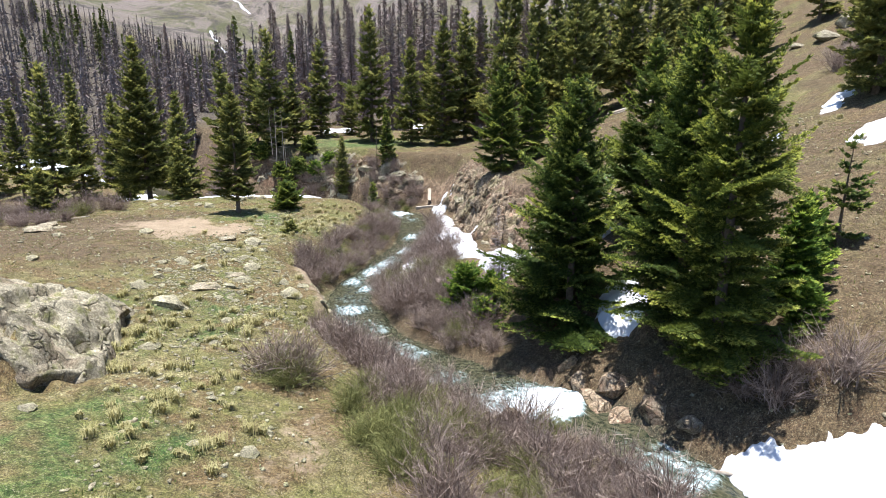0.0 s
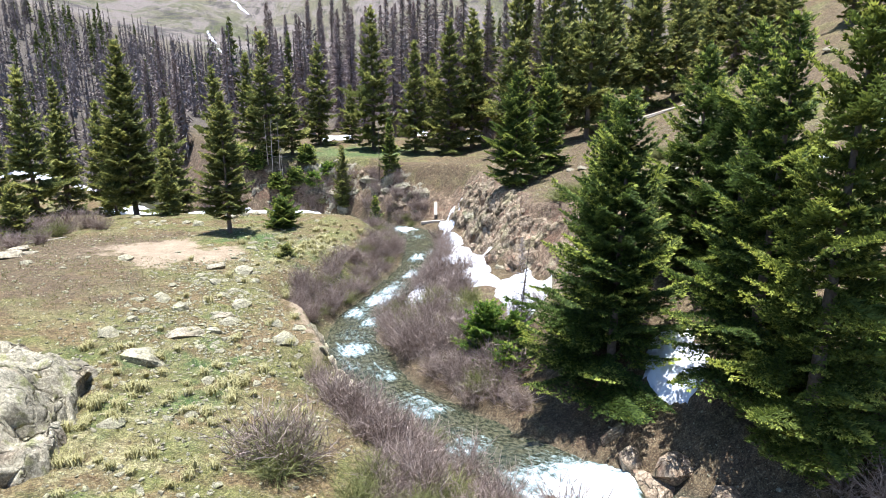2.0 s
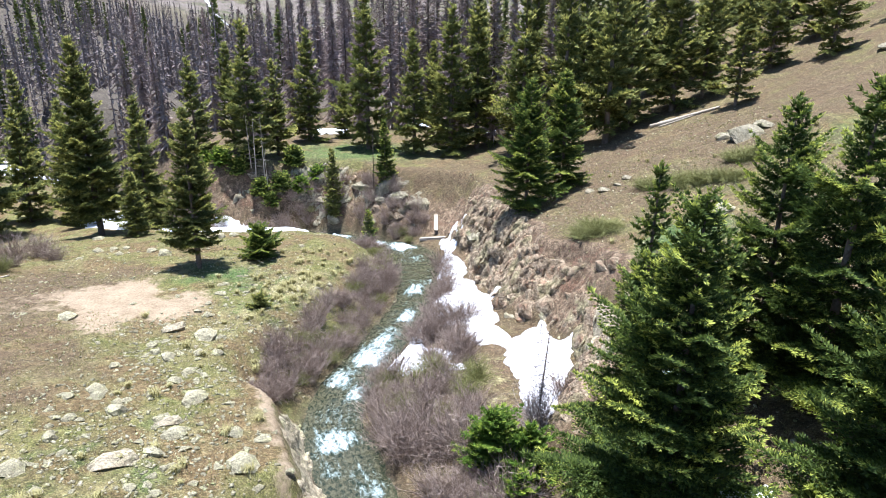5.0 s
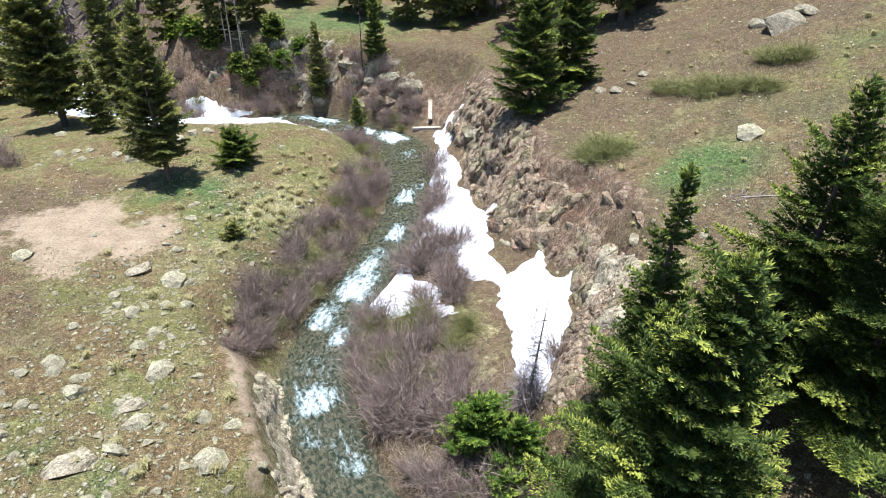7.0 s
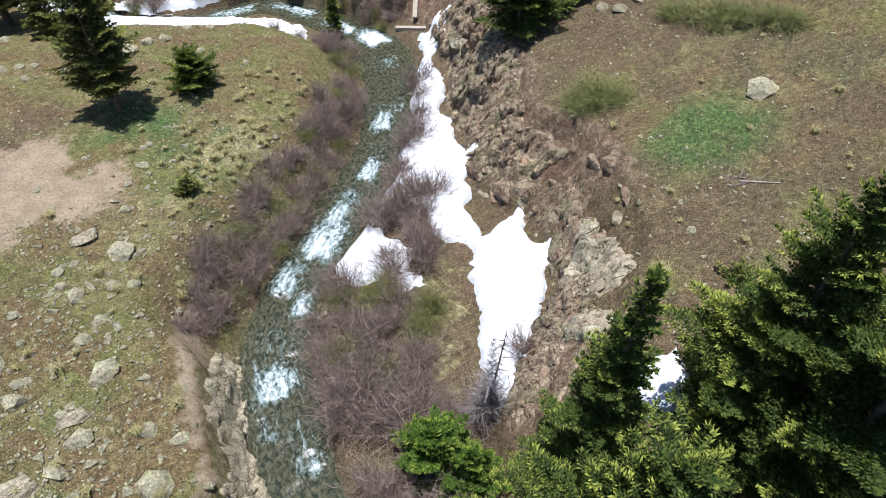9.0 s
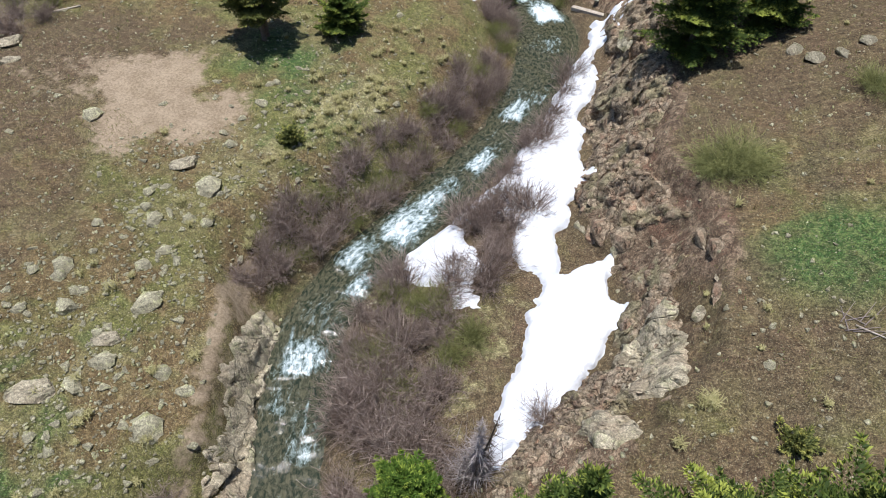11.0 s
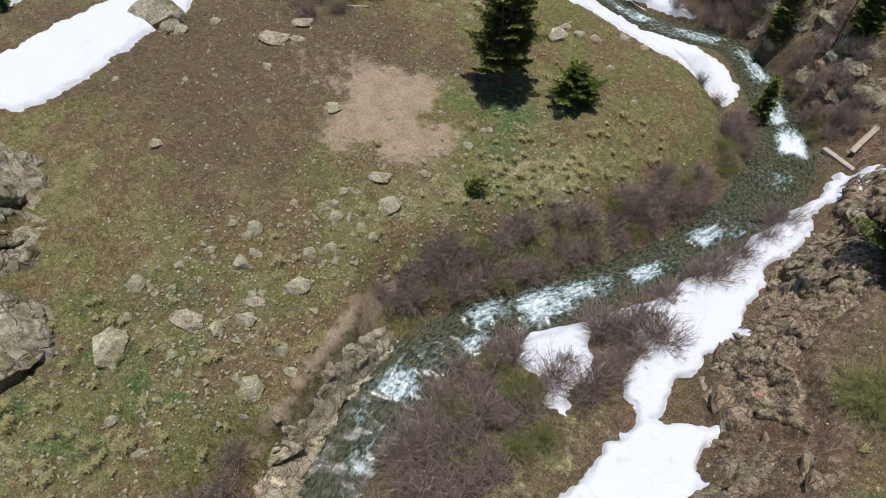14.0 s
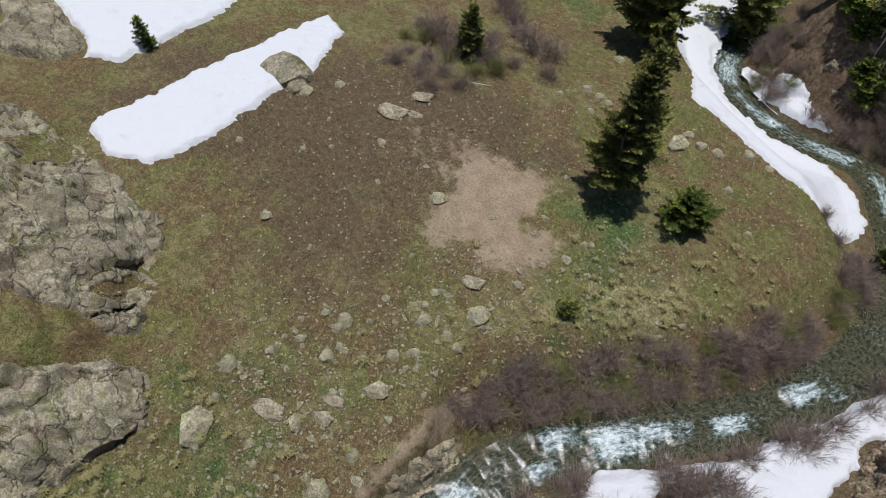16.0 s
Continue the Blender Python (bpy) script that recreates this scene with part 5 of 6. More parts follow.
def twiggy(seed, r, count, wide, hang=0.45, low=0.06):
    """A slim cone of hanging twigs, ten metres tall: one triangle each."""
    g = np.random.default_rng(seed)
    q = low + (0.98 - low) * g.uniform(0, 1, count) ** 1.25
    a = g.uniform(0, 6.28, count)
    reach = r * (1 - q) ** 0.75 * g.uniform(0.35, 1.15, count) + 0.08
    o = np.stack([np.cos(a), np.sin(a), 0 * a], 1)
    start = o * (reach * g.uniform(0.0, 0.45, count))[:, None] + np.stack([0 * q, 0 * q, 10 * q], 1)
    tip = o * reach[:, None] + np.stack([0 * q, 0 * q, 10 * q - reach * (hang - 0.9 * q) + 0.15 * g.normal(size=count)], 1)
    s = unit(np.cross(tip - start, g.normal(size=(count, 3)) + (0, 0, 1.5))) * (wide * (0.5 + g.uniform(0, 1, count)))[:, None]
    v = np.stack([start - s, start + s, tip], 1).reshape(-1, 3)
    return v, np.arange(len(v)).reshape(-1, 3)


for k in range(3):
    lean = (0.1, 0.1)
    v, f = twiggy(480 + k, 1.25, 2200, 0.026, 0.55)
    ob = tagged(new("dead_spruce"), "dead brown beetle-killed spruce in the forest", "tree", "dead spruces of the wood edge")
    me = mesh_of("crown", v, f, DEAD_NEAR)
    part("trunk", trunk_mesh(10, lean, 40, 480 + k, 0.012), ob), part("crown", me, ob)
    x, y = [(-12.5, 84.0), (0.2, 69.5), (5.4, 71.0)][k]
    ob.matrix_world = pose(x, y, height(x, y) - 0.2) @ Matrix.Scale(1.4, 4)
    DEAD_SHAPES.append(ob)
EDGE = [(-0.1, 66.2, 12), (2.2, 67.4, 12.5), (5.4, 62, 13), (6.5, 64.5, 14), (13.2, 61.2, 12), (16.6, 61.6, 12), (19.0, 62.2, 9), (19.3, 56.8, 7.5), (24.2, 63, 8.5), (-1.6, 72, 9), (-16.2, 64.4, 11), (-18.6, 67.5, 9),
        (-21, 65.4, 9.5), (-24.6, 62.5, 11.5), (-14.5, 66.0, 8), (-28, 70, 9), (-33.5, 61.5, 9), (-30.2, 62.0, 10), (-33.6, 57.2, 12.5), (-38.5, 60.5, 9), (-42, 62, 9), (-45, 56, 10), (-27.6, 58.0, 6.5), (-37, 68, 11), (-13, 72, 10), (-10, 74, 6),
        (10.5, 66, 13), (14, 67, 13), (9, 72, 12), (18, 70, 12), (22, 70, 11), (4, 76, 13), (27, 60, 8), (29, 66, 9), (33, 62, 9), (36, 54, 9), (30, 50, 8), (34, 46, 9), (28, 42, 8), (38, 60, 10), (26, 72, 10), (31, 75, 11)]
for k, (x, y, h) in enumerate(EDGE):
    s = h / 10
    copy_thing(SHAPES[k % 4], pose(x, y, height(x, y) - 0.2, 0, 0, k * 77) @ Matrix.Diagonal((s / SHAPES[k % 4].scale[0], s / SHAPES[k % 4].scale[1], s / SHAPES[k % 4].scale[2], 1)))
for k, (x, y, h) in enumerate([(7.2, 61.5, 13), (3.6, 68.5, 14), (-9, 78, 13), (-16, 80, 13), (-20, 77, 12), (-24, 79, 12), (-6, 80, 14), (1, 80, 14), (25.5, 66, 9), (-30, 80, 12), (-17.5, 72, 14), (-12, 90, 15), (-4, 88, 15), (-21, 88, 14), (8, 82, 14), (-35, 84, 13), (12, 78, 13)] + [(-34 + 38 * ((k * 0.618) % 1), 86 + 60 * ((k * 0.377) % 1), 13 + 6 * ((k * 0.247) % 1)) for k in range(34)]):
    copy_thing(DEAD_SHAPES[k % 3], pose(x, y, height(x, y) - 0.2, 0, 0, k * 67) @ Matrix.Scale(h / 14, 4))

# low spreading evergreens on the knoll
for k, (x, y, h, r) in enumerate([(-12.0, 62.8, 1.0, 1.0), (-13.6, 62.7, 1.2, 1.1), (-15.2, 62.2, 1.0, 1.0), (-10.9, 63.4, 0.8, 0.9), (-17.1, 63.0, 1.1, 1.0), (-12.9, 64.2, 1.2, 1.1), (-18.6, 63.4, 1.1, 1.1), (-16.4, 64.6, 1.3, 1.1), (-14.4, 61.7, 0.8, 0.8), (-20.2, 64.2, 1.1, 1.0)]):
    spruce("evergreen_shrub", "low spreading green evergreen shrub among rocks", h, r, 490 + k, BRIGHT_NEEDLES if k % 3 == 0 else NEEDLES, x, y, "low evergreens on the knoll", 0, shoot=0.19, whorl=0.15, low=0.02, power=0.6, per=8, ragged=0.15)
spruce("evergreen_shrub", "low dark juniper with rusty tips on the slope", 0.4, 0.5, 502, DARK_NEEDLES, 9.5, 31.7, "low evergreens on the slope", 0, shoot=0.12, whorl=0.1, low=0.02, power=0.5, per=8)


# ---- the far forest ----
def far_forest(name, label, material, shapes, sites):
    vs, fs, at = [], [], 0
    for k, (x, y, z, h, turn) in enumerate(sites):
        v, f = shapes[k % len(shapes)]
        c, s = math.cos(turn), math.sin(turn)
        w = v @ np.array([[c, s, 0], [-s, c, 0], [0, 0, 1]]) * (h / 10) + (x, y, z)
        vs.append(w), fs.append(f + at)
        at += len(v)
    return tagged(new(name, mesh_of(name, np.vstack(vs), np.vstack(fs), material)), label, "forest", kind="stuff")


def far_shape(seed, r, shoot, per, thin=0.0):
    v, f = twiggy(seed, r, per, shoot, 0.45 if r > 1.5 else 0.7)
    tv, tf = tube([(0, 0, -0.6), (0, 0, 5), (0, 0, 9.8)], [0.14, 0.10, 0.03], 4)
    tf = np.vstack([tf[:, [0, 1, 2]], tf[:, [0, 2, 3]]])
    return joined([(v, f), (tv, tf)])


def forest_sites(count, density, seed, low, high):
    r = np.random.default_rng(seed)
    x, y = r.uniform(-330, 160, count), 78 + 420 * r.uniform(0, 1, count) ** 1.5
    keep = (r.uniform(0, 1, count) < density(x, y)) & (np.abs(np.arctan2(x, y)) < 0.95) & (np.hypot(x + 17.5, y - 137) > 7) & (np.abs(x - y * -0.13) > 4 * (y < 130)) & ((above_trees(x, y, ground(x, y, False) + 5) < r.uniform(-0.5, 0.3, count)) | (y < 150))
    x, y = x[keep], y[keep]
    return list(zip(x, y, sheet(x, y) - 0.3, low + (high - low) * r.uniform(0, 1, len(x)), r.uniform(0, 6.28, len(x))))


west_wood = lambda x, y: smooth(5, -25, x) * 0.9 + 0.12
tagged(far_forest("forest", "dense dead grey-brown spruce forest on the valley slope", DEAD, [far_shape(500 + k, 1.3, 0.11, 130) for k in range(6)], forest_sites(8600, west_wood, 21, 7, 13)), category="forest")
far_forest("forest", "green spruce forest across the valley and hillside", DARK_NEEDLES, [far_shape(510 + k, 1.7, 0.3, 220) for k in range(5)], forest_sites(2000, lambda x, y: 0.34 + 0.64 * smooth(-12, 12, x), 22, 8, 15))


# ---- willows ----
def willow_mesh(seed, h, r, stems, material, name="willow_shrub", thick=0.0115):
    rng = np.random.default_rng(seed)
    vs, fs = [], []
    tri = np.array([[0, 1, 4, 3], [1, 2, 5, 4], [2, 0, 3, 5]])
    segs_a, segs_b, wa, wb, twig_a, twig_b = [], [], [], [], [], []
    for k in range(stems):
        a = rng.uniform(0, 6.28)
        out = r * math.sqrt(rng.uniform()) * rng.uniform(0.7, 1.2)
        tall = h * (0.6 + 0.45 * rng.uniform()) * (1 - 0.35 * (out / r) ** 2)
        o = np.array([math.cos(a), math.sin(a), 0])
        b = np.array([rng.normal() * 0.16 * r, rng.normal() * 0.16 * r, -0.1])
        m = b + o * out * 0.42 + (0, 0, tall * 0.55) + rng.normal(size=3) * 0.05
        e = b + o * out + (0, 0, tall) + rng.normal(size=3) * 0.07
        segs_a += [b, m]
        segs_b += [m, e]
        wa += [thick * 1.2, thick * 0.8]
        wb += [thick * 0.8, thick * 0.25]
        for j in range(6):
            t = rng.uniform(0.1, 0.9)
            s = m + (e - m) * t if j < 3 else b + (m - b) * (0.5 + 0.5 * t)
            g = s + unit((e - m) + rng.normal(size=3) * 0.32 * h) * rng.uniform(0.25, 0.5) * h
            twig_a.append(s), twig_b.append(g)
    A, B, WA, WB = np.array(segs_a), np.array(segs_b), np.array(wa)[:, None, None], np.array(wb)[:, None, None]
    d = unit(B - A)
    s = unit(np.cross(d, rng.normal(size=d.shape)))
    t = np.cross(d, s)
    ang = np.arange(3) * 2.0944
    ring = np.cos(ang)[None, :, None] * s[:, None] + np.sin(ang)[None, :, None] * t[:, None]
    v = np.concatenate([A[:, None] + ring * WA, B[:, None] + ring * WB], 1).reshape(-1, 3)
    f = ((np.arange(len(A)) * 6)[:, None, None] + tri).reshape(-1, 4)
    f = np.vstack([f[:, [0, 1, 2]], f[:, [0, 2, 3]]])
    A, B = np.array(twig_a), np.array(twig_b)
    s = unit(np.cross(B - A, rng.normal(size=A.shape))) * thick * 0.75
    tv = np.stack([A - s, A + s, B], 1).reshape(-1, 3)
    return mesh_of(name, *joined([(v, f), (tv, np.arange(len(tv)).reshape(-1, 3))]), material)


WILLOWS = [willow_mesh(600 + k, 1.2 + 0.12 * k, 1.0 + 0.1 * k, 98, WILLOW) for k in range(5)]
OLIVE_WILLOWS = [willow_mesh(610 + k, 1.1, 1.0, 170, BUDDING, thick=0.0095) for k in range(2)]


def willow_at(x, y, size=1.0, budding=False, k=0, tall=1.0):
    me = OLIVE_WILLOWS[k % 2] if budding else WILLOWS[k % 5]
    ob = new("willow_shrub", me)
    ob.matrix_world = pose(x, y, height(x, y), 0, 0, k * 53 % 360) @ Matrix.Diagonal((size, size, size * tall * (0.85 + 0.3 * ((k * 7) % 5) / 4), 1))
    if budding:
        return tagged(ob, "olive green willow shrub just coming into bud", "shrub", "budding willows")
    return tagged(ob, "bare purple-brown willow thicket with fine twigs", "shrub", "bare willows along the creek")


def willow_density(x, y):
    d, s = along(x, y, CREEK_LINE)
    w = np.abs(d) - np.interp(s, np.arange(len(CREEK_LINE)), CREEK_LINE[:, 2])
    c, _ = along(x, y, CLIFF_LINE)
    e = (d > 0)
    shelf = e & (w > 0.25) & (w < 3.6) & (c < -0.7) & (y > 24) & (y < 41) & ~((y > 33.2) & (x > 0.6)) & (inside_of(x, y, [(3.6, 39), (1.6, 36.5), (1.7, 32), (2.6, 29), (5, 29), (6, 39)]) < 0)
    thin = e & (w > 0.15) & (w < 0.9) & (y > 39) & (y < 50)
    west = ~e & (w > 0.25) & (w < 2.1 - 0.4 * smooth(46, 50, y)) & (y > 32.4) & (y < 53.5)
    near = ~e & (w > 0.3) & (w < 5.6 - 3.4 * smooth(15, 21, y)) & (y > 8.5) & (y < 25)
    far = e & (w > 0.15) & (w < 2.2) & (y > 55) & (x < -2)
    sparse = 1 - 0.7 * (inside_of(x, y, [(-2.4, 38.6), (-3.3, 36.6), (-2.6, 35.1), (0.5, 34.8), (-0.8, 38.6)]) > 0)
    return shelf * sparse + thin * 0.5 + west * 0.95 + near * 0.95 + far * 0.5


wx, wy = [], []
cx, cy = scatter(6500, (-26, 8), (8, 64), willow_density, 31)
for x, y in zip(cx, cy):
    gap = 0.5 if y < 34 or x > -2 else 0.4
    if all(math.hypot(x - a, y - b) > gap for a, b in zip(wx, wy)):
        wx.append(x), wy.append(y)
for k, (x, y) in enumerate(zip(wx, wy)):
    budding = (y < 17 and x < 2.5 and k % 2 == 0) or k % (5 if x < -3 and y > 33 else 11) == 0
    willow_at(x, y, (0.66 + 0.32 * ((k * 37) % 10) / 10) * (0.85 if y > 52 or (x < -3 and y > 32) else 1.0), budding, k)
for k, (x, y, s, bud) in enumerate([(-4.7, 18.1, 1.15, 1), (-5.2, 18.5, 1.1, 0), (-4.3, 18.5, 1.0, 0), (-4.8, 19.0, 1.0, 1), (0.7, 33.6, 0.85, 1), (0.3, 32.7, 0.8, 1), (-0.6, 31.0, 0.9, 1), (3.8, 31.6, 0.8, 0), 
                                    (-24.0, 46.8, 1.0, 0), (-25.2, 46.2, 1.0, 0), (-26.8, 46.4, 1.1, 0), (-28.3, 46.9, 1.0, 0),
                                    (-29.8, 47.2, 1.1, 0), (-31.4, 47.8, 1.0, 0), (-33.0, 48.2, 1.1, 0), (-34.6, 48.8, 1.0, 0), (-26.4, 41.6, 0.9, 0), (-27.4, 42.8, 1.0, 0), (-25.0, 43.2, 0.9, 0), (-28.6, 41.4, 0.9, 0), (-24.2, 44.4, 0.8, 0),
                                    (-22.6, 45.6, 0.8, 0), (8.8, 15.9, 0.9, 0), (9.6, 16.2, 0.8, 0), (10.3, 15.4, 0.9, 0), (8.2, 16.6, 0.7, 0), (-6.6, 54.0, 0.5, 0), (-9.0, 53.9, 0.45, 0), (-7.6, 53.6, 0.5, 0), (-13.0, 63.0, 0.7, 0), (-19.5, 61.8, 0.9, 0),
                                    (-21.5, 62.2, 0.9, 0), (-24, 64, 1.0, 0), (26, 45, 1.1, 0), (25, 44, 1.0, 0), (27.5, 46, 1.0, 0)]):
    willow_at(x, y, s, bool(bud), k)

for k, (x, y, s) in enumerate([(6.0, 41.0, 1.0), (6.8, 41.5, 1.1), (6.6, 40.8, 0.9), (7.4, 41.1, 0.8), (10.4, 45.8, 0.9), (11.2, 45.3, 1.0), (12.0, 45.0, 1.1), (12.7, 44.3, 1.0), (13.5, 43.8, 1.1), (14.1, 43.2, 0.9), (11.7, 44.3, 0.8), (15.5, 45.6, 1.1), (16.2, 45.2, 1.0), (15.1, 46.2, 0.9)]):
    willow_at(x, y, s * 1.1, True, k, 0.62)

# the big bare thicket at the meadow's edge
for k in range(20):
    a, q = k * 2.4, math.sqrt((k + 0.5) / 20)
    x, y = -26.6 + 3.8 * q * math.cos(a), 41.2 + 3.2 * q * math.sin(a)
    if math.hypot(x + 26.0, y - 42.6) > 0.9:
        willow_at(x, y, 0.6 + 0.3 * ((k * 31) % 7) / 7, k % 4 == 0, k + 3)

# dead grey spruce at the foot of the crag, half bare
rng = np.random.default_rng(77)
snag = tagged(new("dead_spruce"), "bare grey dead spruce leaning over the snow", "tree", "dead trees by the creek")
part("trunk", trunk_mesh(4.2, (0.35, 0.3), 70, 78, 0.011), snag)
snag.matrix_world = pose(2.5, 29.3, height(2.5, 29.3) - 0.1)
v, f = twiggy(80, 1.9, 620, 0.022, 0.35, 0.1)
part("crown", mesh_of("crown", v * 0.42, f, GREY_TWIGS), snag, "brittle grey twigs")
part("twig_work", willow_mesh(79, 2.1, 0.75, 90, GREY_TWIGS, "twig_work", 0.012), snag)


for k, (x, y, h) in enumerate([(-15.6, 62.6, 5.5), (-15.0, 62.9, 5.0), (-16.1, 63.2, 4.4), (-14.6, 62.2, 3.6), (-6.0, 60.4, 5.6)]):
    ob = tagged(new("dead_spruce"), "thin bleached dead snag standing on the knoll", "tree", "dead trees by the creek")
    me = trunk_mesh(h, (0.1, 0.05), 26, 90 + k, 0.009)
    me.materials[0] = DRY_WOOD if k < 4 else BARK
    part("trunk", me, ob)
    ob.matrix_world = pose(x, y, height(x, y) - 0.1, 0, 0, k * 70)


# ---- grass ----
def grass(name, label, material, sites, low, high, blades, seed):
    r = np.random.default_rng(seed)
    x, y = sites
    n = len(x)
    z = ground(x, y) - 0.01
    base = np.repeat(np.stack([x, y, z], 1), blades, 0) + r.normal(size=(n * blades, 3)) * (0.05, 0.05, 0)
    h = np.repeat(r.uniform(low, high, n), blades) * r.uniform(0.6, 1.1, n * blades)
    way = r.normal(size=(n * blades, 3)) * (0.55, 0.55, 0) + (0, 0, 1)
    tip = base + unit(way) * h[:, None]
    a = r.uniform(0, 6.28, n * blades)
    s = np.stack([np.cos(a), np.sin(a), 0 * a], 1) * 0.014
    v = np.stack([base - s, base + s, tip], 1).reshape(-1, 3)
    return tagged(new(name, mesh_of(name, v, np.arange(len(v)).reshape(-1, 3), material)), label, "grass", kind="stuff")


def turf(x, y):
    d, s = along(x, y, CREEK_LINE)
    w = np.abs(d) - np.interp(s, np.arange(len(CREEK_LINE)), CREEK_LINE[:, 2])
    c, _ = along(x, y, CLIFF_LINE)
    bare = blob(x, y, -15.9, 38.6, 3.2, 2.2, 20) + blob(x, y, -13.2, 37.8, 1.9, 1.5, 60) + blob(x, y, -6.9, 31.2, 0.9, 2.6, 40) + blob(x, y, -5.6, 28.0, 0.8, 2.6, 15)
    ok = np.where(d < 0, (w > 0.5) & (outcrop(x, y) < 0), c > 1.5)
    return ok * (0.45 + 0.5 * fbm(x * 0.5, y * 0.5, 95)) * np.clip(1 - 1.6 * bare, 0, 1)


grass("grass", "short dry tan and olive mountain grass", BLADES, scatter(52000, (-28, 9), (20, 56), turf, 41), 0.05, 0.15, 4, 42)
grass("grass", "fresh green grass on the meadow", GREEN_BLADES, scatter(26000, (-28, 9), (20, 56), lambda x, y: turf(x, y) * np.clip(blob(x, y, -11.6, 43.5, 4.5, 4.5) + blob(x, y, 10.2, 38.6, 2.6, 2.2, 20) + blob(x, y, -7.5, 12.5, 4, 3) + 0.15, 0, 1), 43), 0.05, 0.13, 4, 44)


def tufts(label, places, seed, low, high):
    """Bunches of pale straw, each a fan of bent blades."""
    r = np.random.default_rng(seed)
    x, y = places
    n, k = len(x), 60
    size = np.repeat(r.uniform(low, high, n), k)
    base = np.repeat(np.stack([x, y, ground(x, y)], 1), k, 0) + np.stack([r.normal(size=n * k) * size * 0.25, r.normal(size=n * k) * size * 0.25, 0 * size], 1)
    a = r.uniform(0, 6.28, n * k)
    o = np.stack([np.cos(a), np.sin(a), 0 * a], 1)
    mid = base + o * (size * 0.2)[:, None] + np.stack([0 * a, 0 * a, size * r.uniform(0.5, 0.9, n * k)], 1)
    tip = base + o * (size * r.uniform(0.35, 0.9, n * k))[:, None] + np.stack([0 * a, 0 * a, size * r.uniform(0.5, 1.1, n * k)], 1)
    s = np.stack([-o[:, 1], o[:, 0], 0 * a], 1) * 0.009
    v = np.stack([base - s, base + s, mid + s, mid - s, tip], 1).reshape(-1, 3)
    f = ((np.arange(n * k) * 5)[:, None, None] + np.array([[0, 1, 2], [0, 2, 3], [3, 2, 4]])).reshape(-1, 3)
    return tagged(new("bunchgrass", mesh_of("bunchgrass", v, f, STRAW)), label, "grass", kind="stuff")


tufts("pale straw bunchgrass tufts on the meadow", scatter(2300, (-14, 9), (-4, 48), lambda x, y: turf(x, y) * np.clip(0.75 * blob(x, y, -8, 19, 4.5, 7) + 0.8 * blob(x, y, -8, 42, 2.6, 5, -15) + 0.1, 0, 1), 51), 52, 0.16, 0.34)
tufts("pale straw bunchgrass tufts on the hillside", scatter(600, (6, 28), (20, 52), lambda x, y: 0.15 * turf(x, y), 53), 54, 0.12, 0.28)


tufts("large pale straw tuft on the slope", (np.array([7.44, 7.5, 7.4]), np.array([32.26, 32.3, 32.2])), 55, 0.3, 0.4)


# ---- timber and the cabin ----
def beam(name, label, a, b, wide, thick, material=DRY_WOOD, category="timber"):
    a, b = Vector(a), Vector(b)
    bm = bmesh.new()
    bmesh.ops.create_cube(bm, size=1)
    bmesh.ops.scale(bm, vec=((b - a).length, wide, thick), verts=bm.verts)
    bmesh.ops.subdivide_edges(bm, edges=[e for e in bm.edges if abs(e.verts[0].co.x - e.verts[1].co.x) > 0.1], cuts=6)
    for v in bm.verts:
        v.co += Vector((0, noise.noise(v.co * 1.3) * 0.02, noise.noise(v.co * 1.1 + Vector((3, 1, 2))) * 0.02))
    bmesh.ops.bevel(bm, geom=list(bm.edges), offset=0.012, segments=1, affect="EDGES")
    me = bpy.data.meshes.new(name)
    bm.to_mesh(me), bm.free()
    me.materials.append(material)
    ob = tagged(new(name, me), label, category)
    ob.matrix_world = Matrix.Translation((a + b) / 2) @ (b - a).to_track_quat("X", "Z").to_matrix().to_4x4()
    return ob


def log(name, label, a, b, thick, material, group):
    p = [Vector(a).lerp(Vector(b), k / 6) for k in range(7)]
    p = [Vector((q.x + 0.05 * noise.noise(q), q.y, q.z)) for q in p]
    v, f = tube(p, [thick * (1 - 0.08 * k) for k in range(7)], 9)
    caps = [(v, f)]
    me = mesh_of(name, *joined(caps), material, True)
    bm = bmesh.new()
    bm.from_mesh(me)
    bmesh.ops.holes_fill(bm, edges=bm.edges, sides=12)
    bm.to_mesh(me), bm.free()
    return tagged(new(name, me), label, "log", group)


beam("plank", "pale weathered plank leaning on the rocky creek bank", (-1.16, 55.7, -3.2), (-1.2, 58.9, -1.8), 0.27, 0.08)
beam("plank", "pale short timber lying across the creek edge", (-2.3, 55.5, -3.8), (-0.4, 55.0, -3.5), 0.27, 0.2)
FALLEN = "bleached fallen tree trunk lying on the ground"
for a, b, t in [((14.2, 58.6), (18.6, 57.6), 0.16), ((14.6, 57.9), (17.0, 57.9), 0.07), ((18.6, 29.8), (22.0, 29.0), 0.14), ((-24.2, 40.6), (-22.9, 42.2), 0.07), ((7.0, 15.0), (8.6, 13.6), 0.07), ((10.4, 35.5), (11.5, 35.1), 0.03)]:
    log("fallen_log", FALLEN, (*a, height(*a) + t * 0.7), (*b, height(*b) + t * 0.7), t, DRY_WOOD, "fallen trunks")
for k in range(9):
    x, y, a = 10.6 + rng.normal() * 0.35, 35.3 + rng.normal() * 0.3, rng.uniform(0, 3.14)
    log("dead_branch", "dry broken branch lying in the grass", (x, y, height(x, y) + 0.03), (x + 0.8 * math.cos(a), y + 0.8 * math.sin(a), height(x + 0.8 * math.cos(a), y + 0.8 * math.sin(a)) + 0.06), 0.014, DEAD, "heap of dry branches")


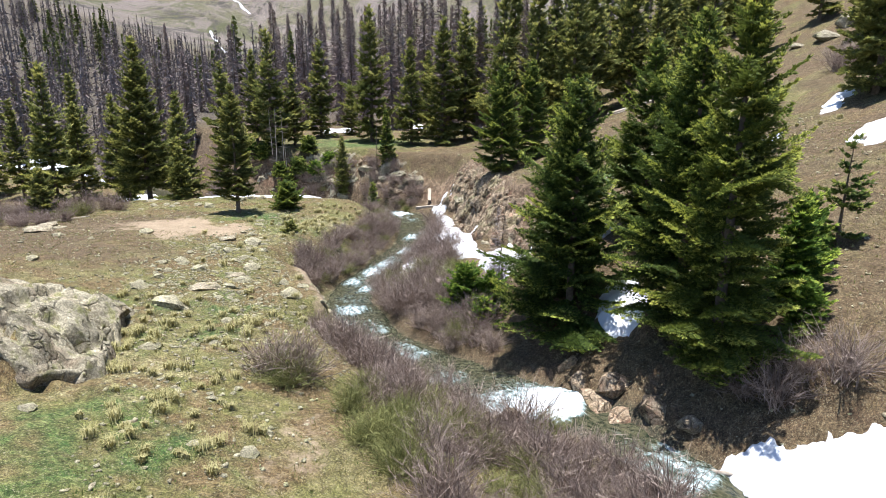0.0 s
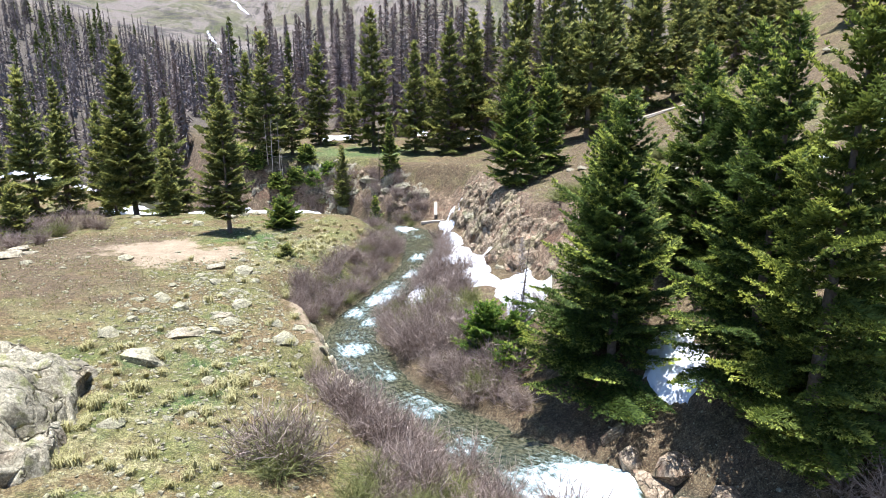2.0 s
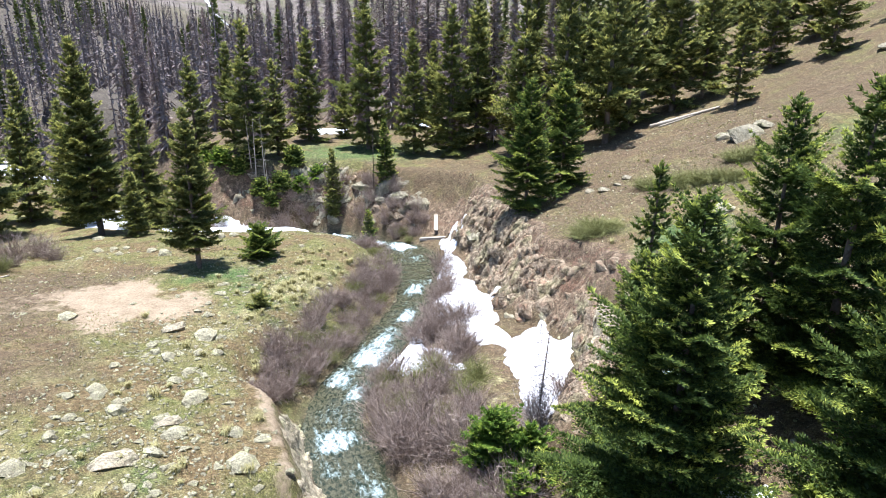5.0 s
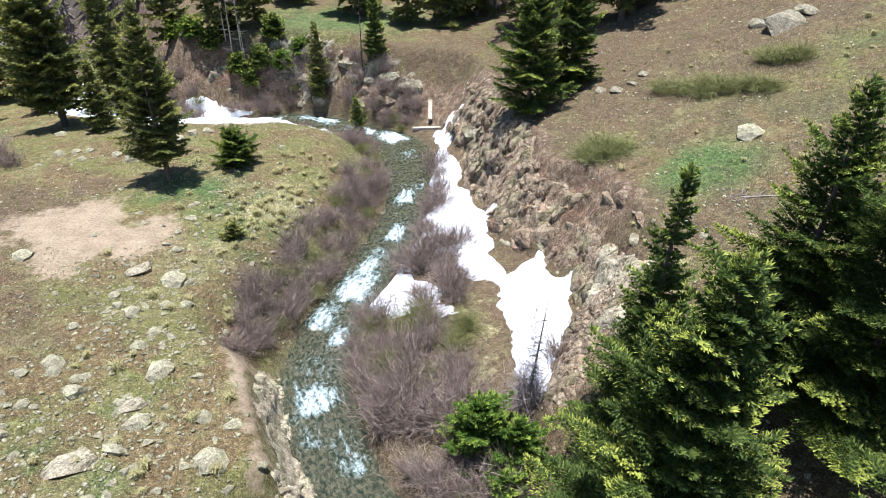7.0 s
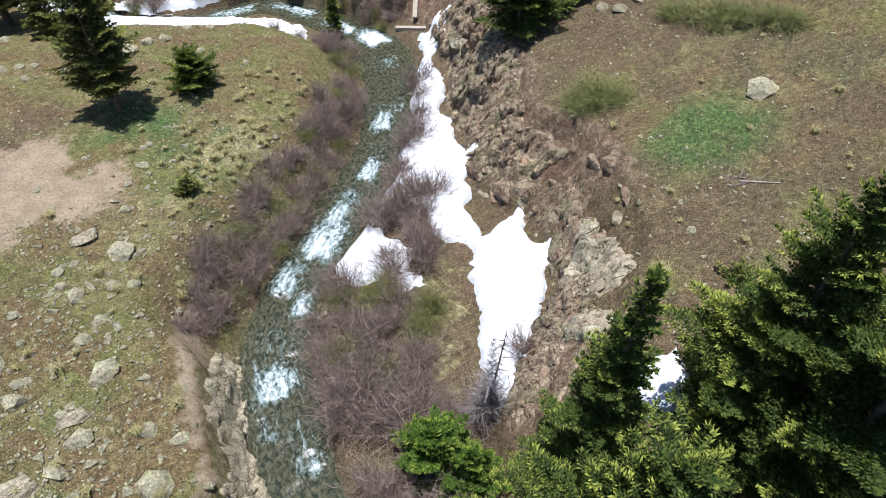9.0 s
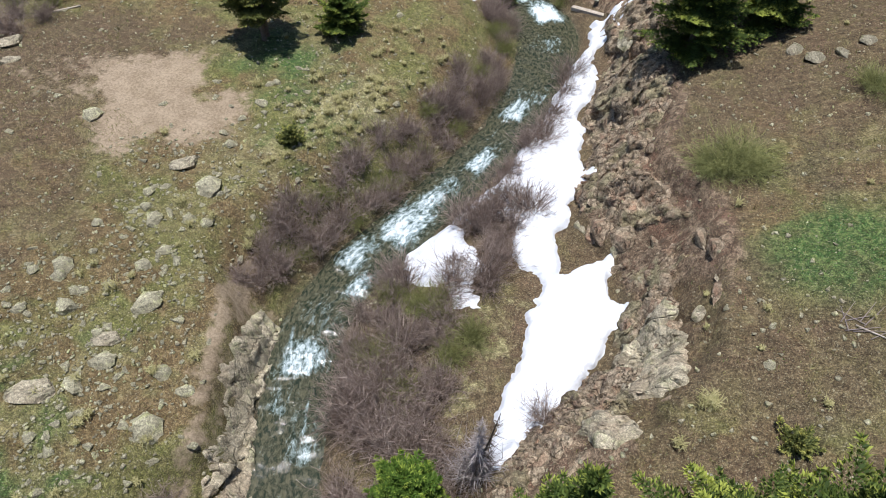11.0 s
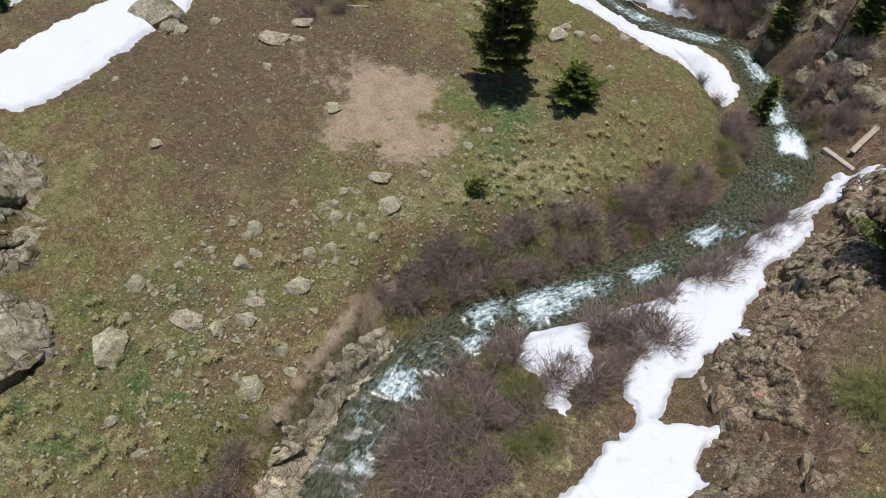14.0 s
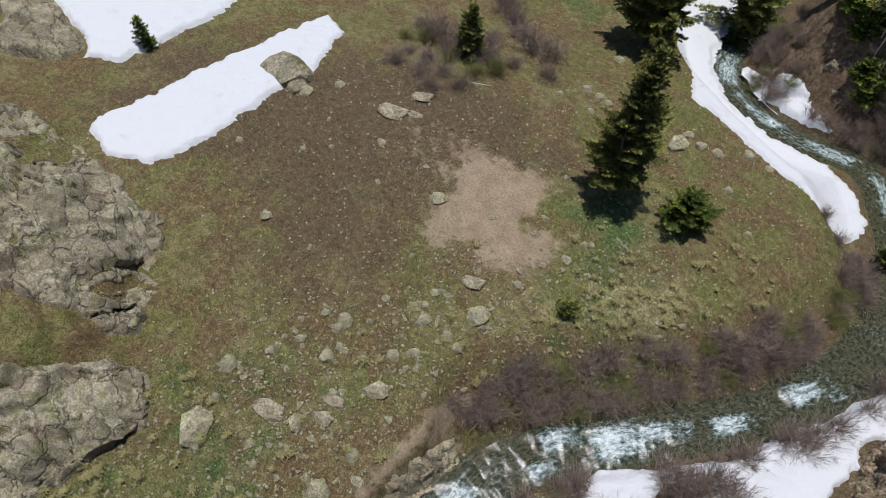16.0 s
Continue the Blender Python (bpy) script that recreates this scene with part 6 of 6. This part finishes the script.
def cabin():
    ob = tagged(new("cabin"), "small pale cabin with a steep green metal roof among trees", "house")
    roof_mat = plain_varied("pale_green_roof", (0.34, 0.44, 0.38), (0.52, 0.60, 0.54), 0.4, 2)
    wall_mat = plain_varied("dark_cabin_boards", (0.07, 0.055, 0.045), (0.12, 0.09, 0.07), 0.8, 4)
    w, l, e, r = 2.6, 3.4, 2.2, 5.0
    v = [(-w, -l, 0), (w, -l, 0), (w, -l, e), (0, -l, r), (-w, -l, e), (-w, l, 0), (w, l, 0), (w, l, e), (0, l, r), (-w, l, e)]
    me = bpy.data.meshes.new("wall")
    me.from_pydata(v, [], [(0, 1, 2, 3, 4), (9, 8, 7, 6, 5), (1, 6, 7, 2), (0, 4, 9, 5), (0, 5, 6, 1)])
    me.materials.append(wall_mat)
    part("wall", me, ob)
    for s in (-1, 1):
        o, t = 0.5, 0.14
        a = [(0, -l - o, r), (0, l + o, r), (s * (w + o), l + o, e - o * 1.08), (s * (w + o), -l - o, e - o * 1.08)]
        v = a + [(x, y, z + t) for x, y, z in a]
        me = bpy.data.meshes.new("roof")
        me.from_pydata(v, [], [(0, 1, 2, 3), (7, 6, 5, 4), (0, 3, 7, 4), (1, 5, 6, 2), (2, 6, 7, 3), (0, 4, 5, 1)])
        me.materials.append(roof_mat)
        part("roof", me, ob)
    for x in (-1.2, 1.2):
        me = bpy.data.meshes.new("window")
        me.from_pydata([(x - 0.5, -l - 0.03, 0.9), (x + 0.5, -l - 0.03, 0.9), (x + 0.5, -l - 0.03, 2.0), (x - 0.5, -l - 0.03, 2.0)], [], [(0, 1, 2, 3)])
        me.materials.append(plain_varied("dark_window_glass", (0.02, 0.02, 0.025), (0.04, 0.045, 0.05), 0.1, 1))
        pane = part("window", me, ob)
        for dx, dz, w_, h_ in ((-0.52, 0.55, 0.08, 1.22), (0.52, 0.55, 0.08, 1.22), (0, -0.02, 1.0, 0.08), (0, 1.12, 1.0, 0.08)):
            fm = bpy.data.meshes.new("frame")
            bar = [(x + dx + a * w_ / 2, -l - 0.06 + b * 0.04, 0.9 + dz + c * h_ / 2) for a in (-1, 1) for b in (-1, 1) for c in (-1, 1)]
            fm.from_pydata(bar, [], [(0, 1, 3, 2), (4, 6, 7, 5), (0, 4, 5, 1), (2, 3, 7, 6), (0, 2, 6, 4), (1, 5, 7, 3)])
            fm.materials.append(DRY_WOOD)
            part("frame", fm, pane, "pale wooden window frame")
    ob.matrix_world = pose(-17.5, 137, height(-17.5, 137) - 0.1, 0, 0, 35)


cabin()
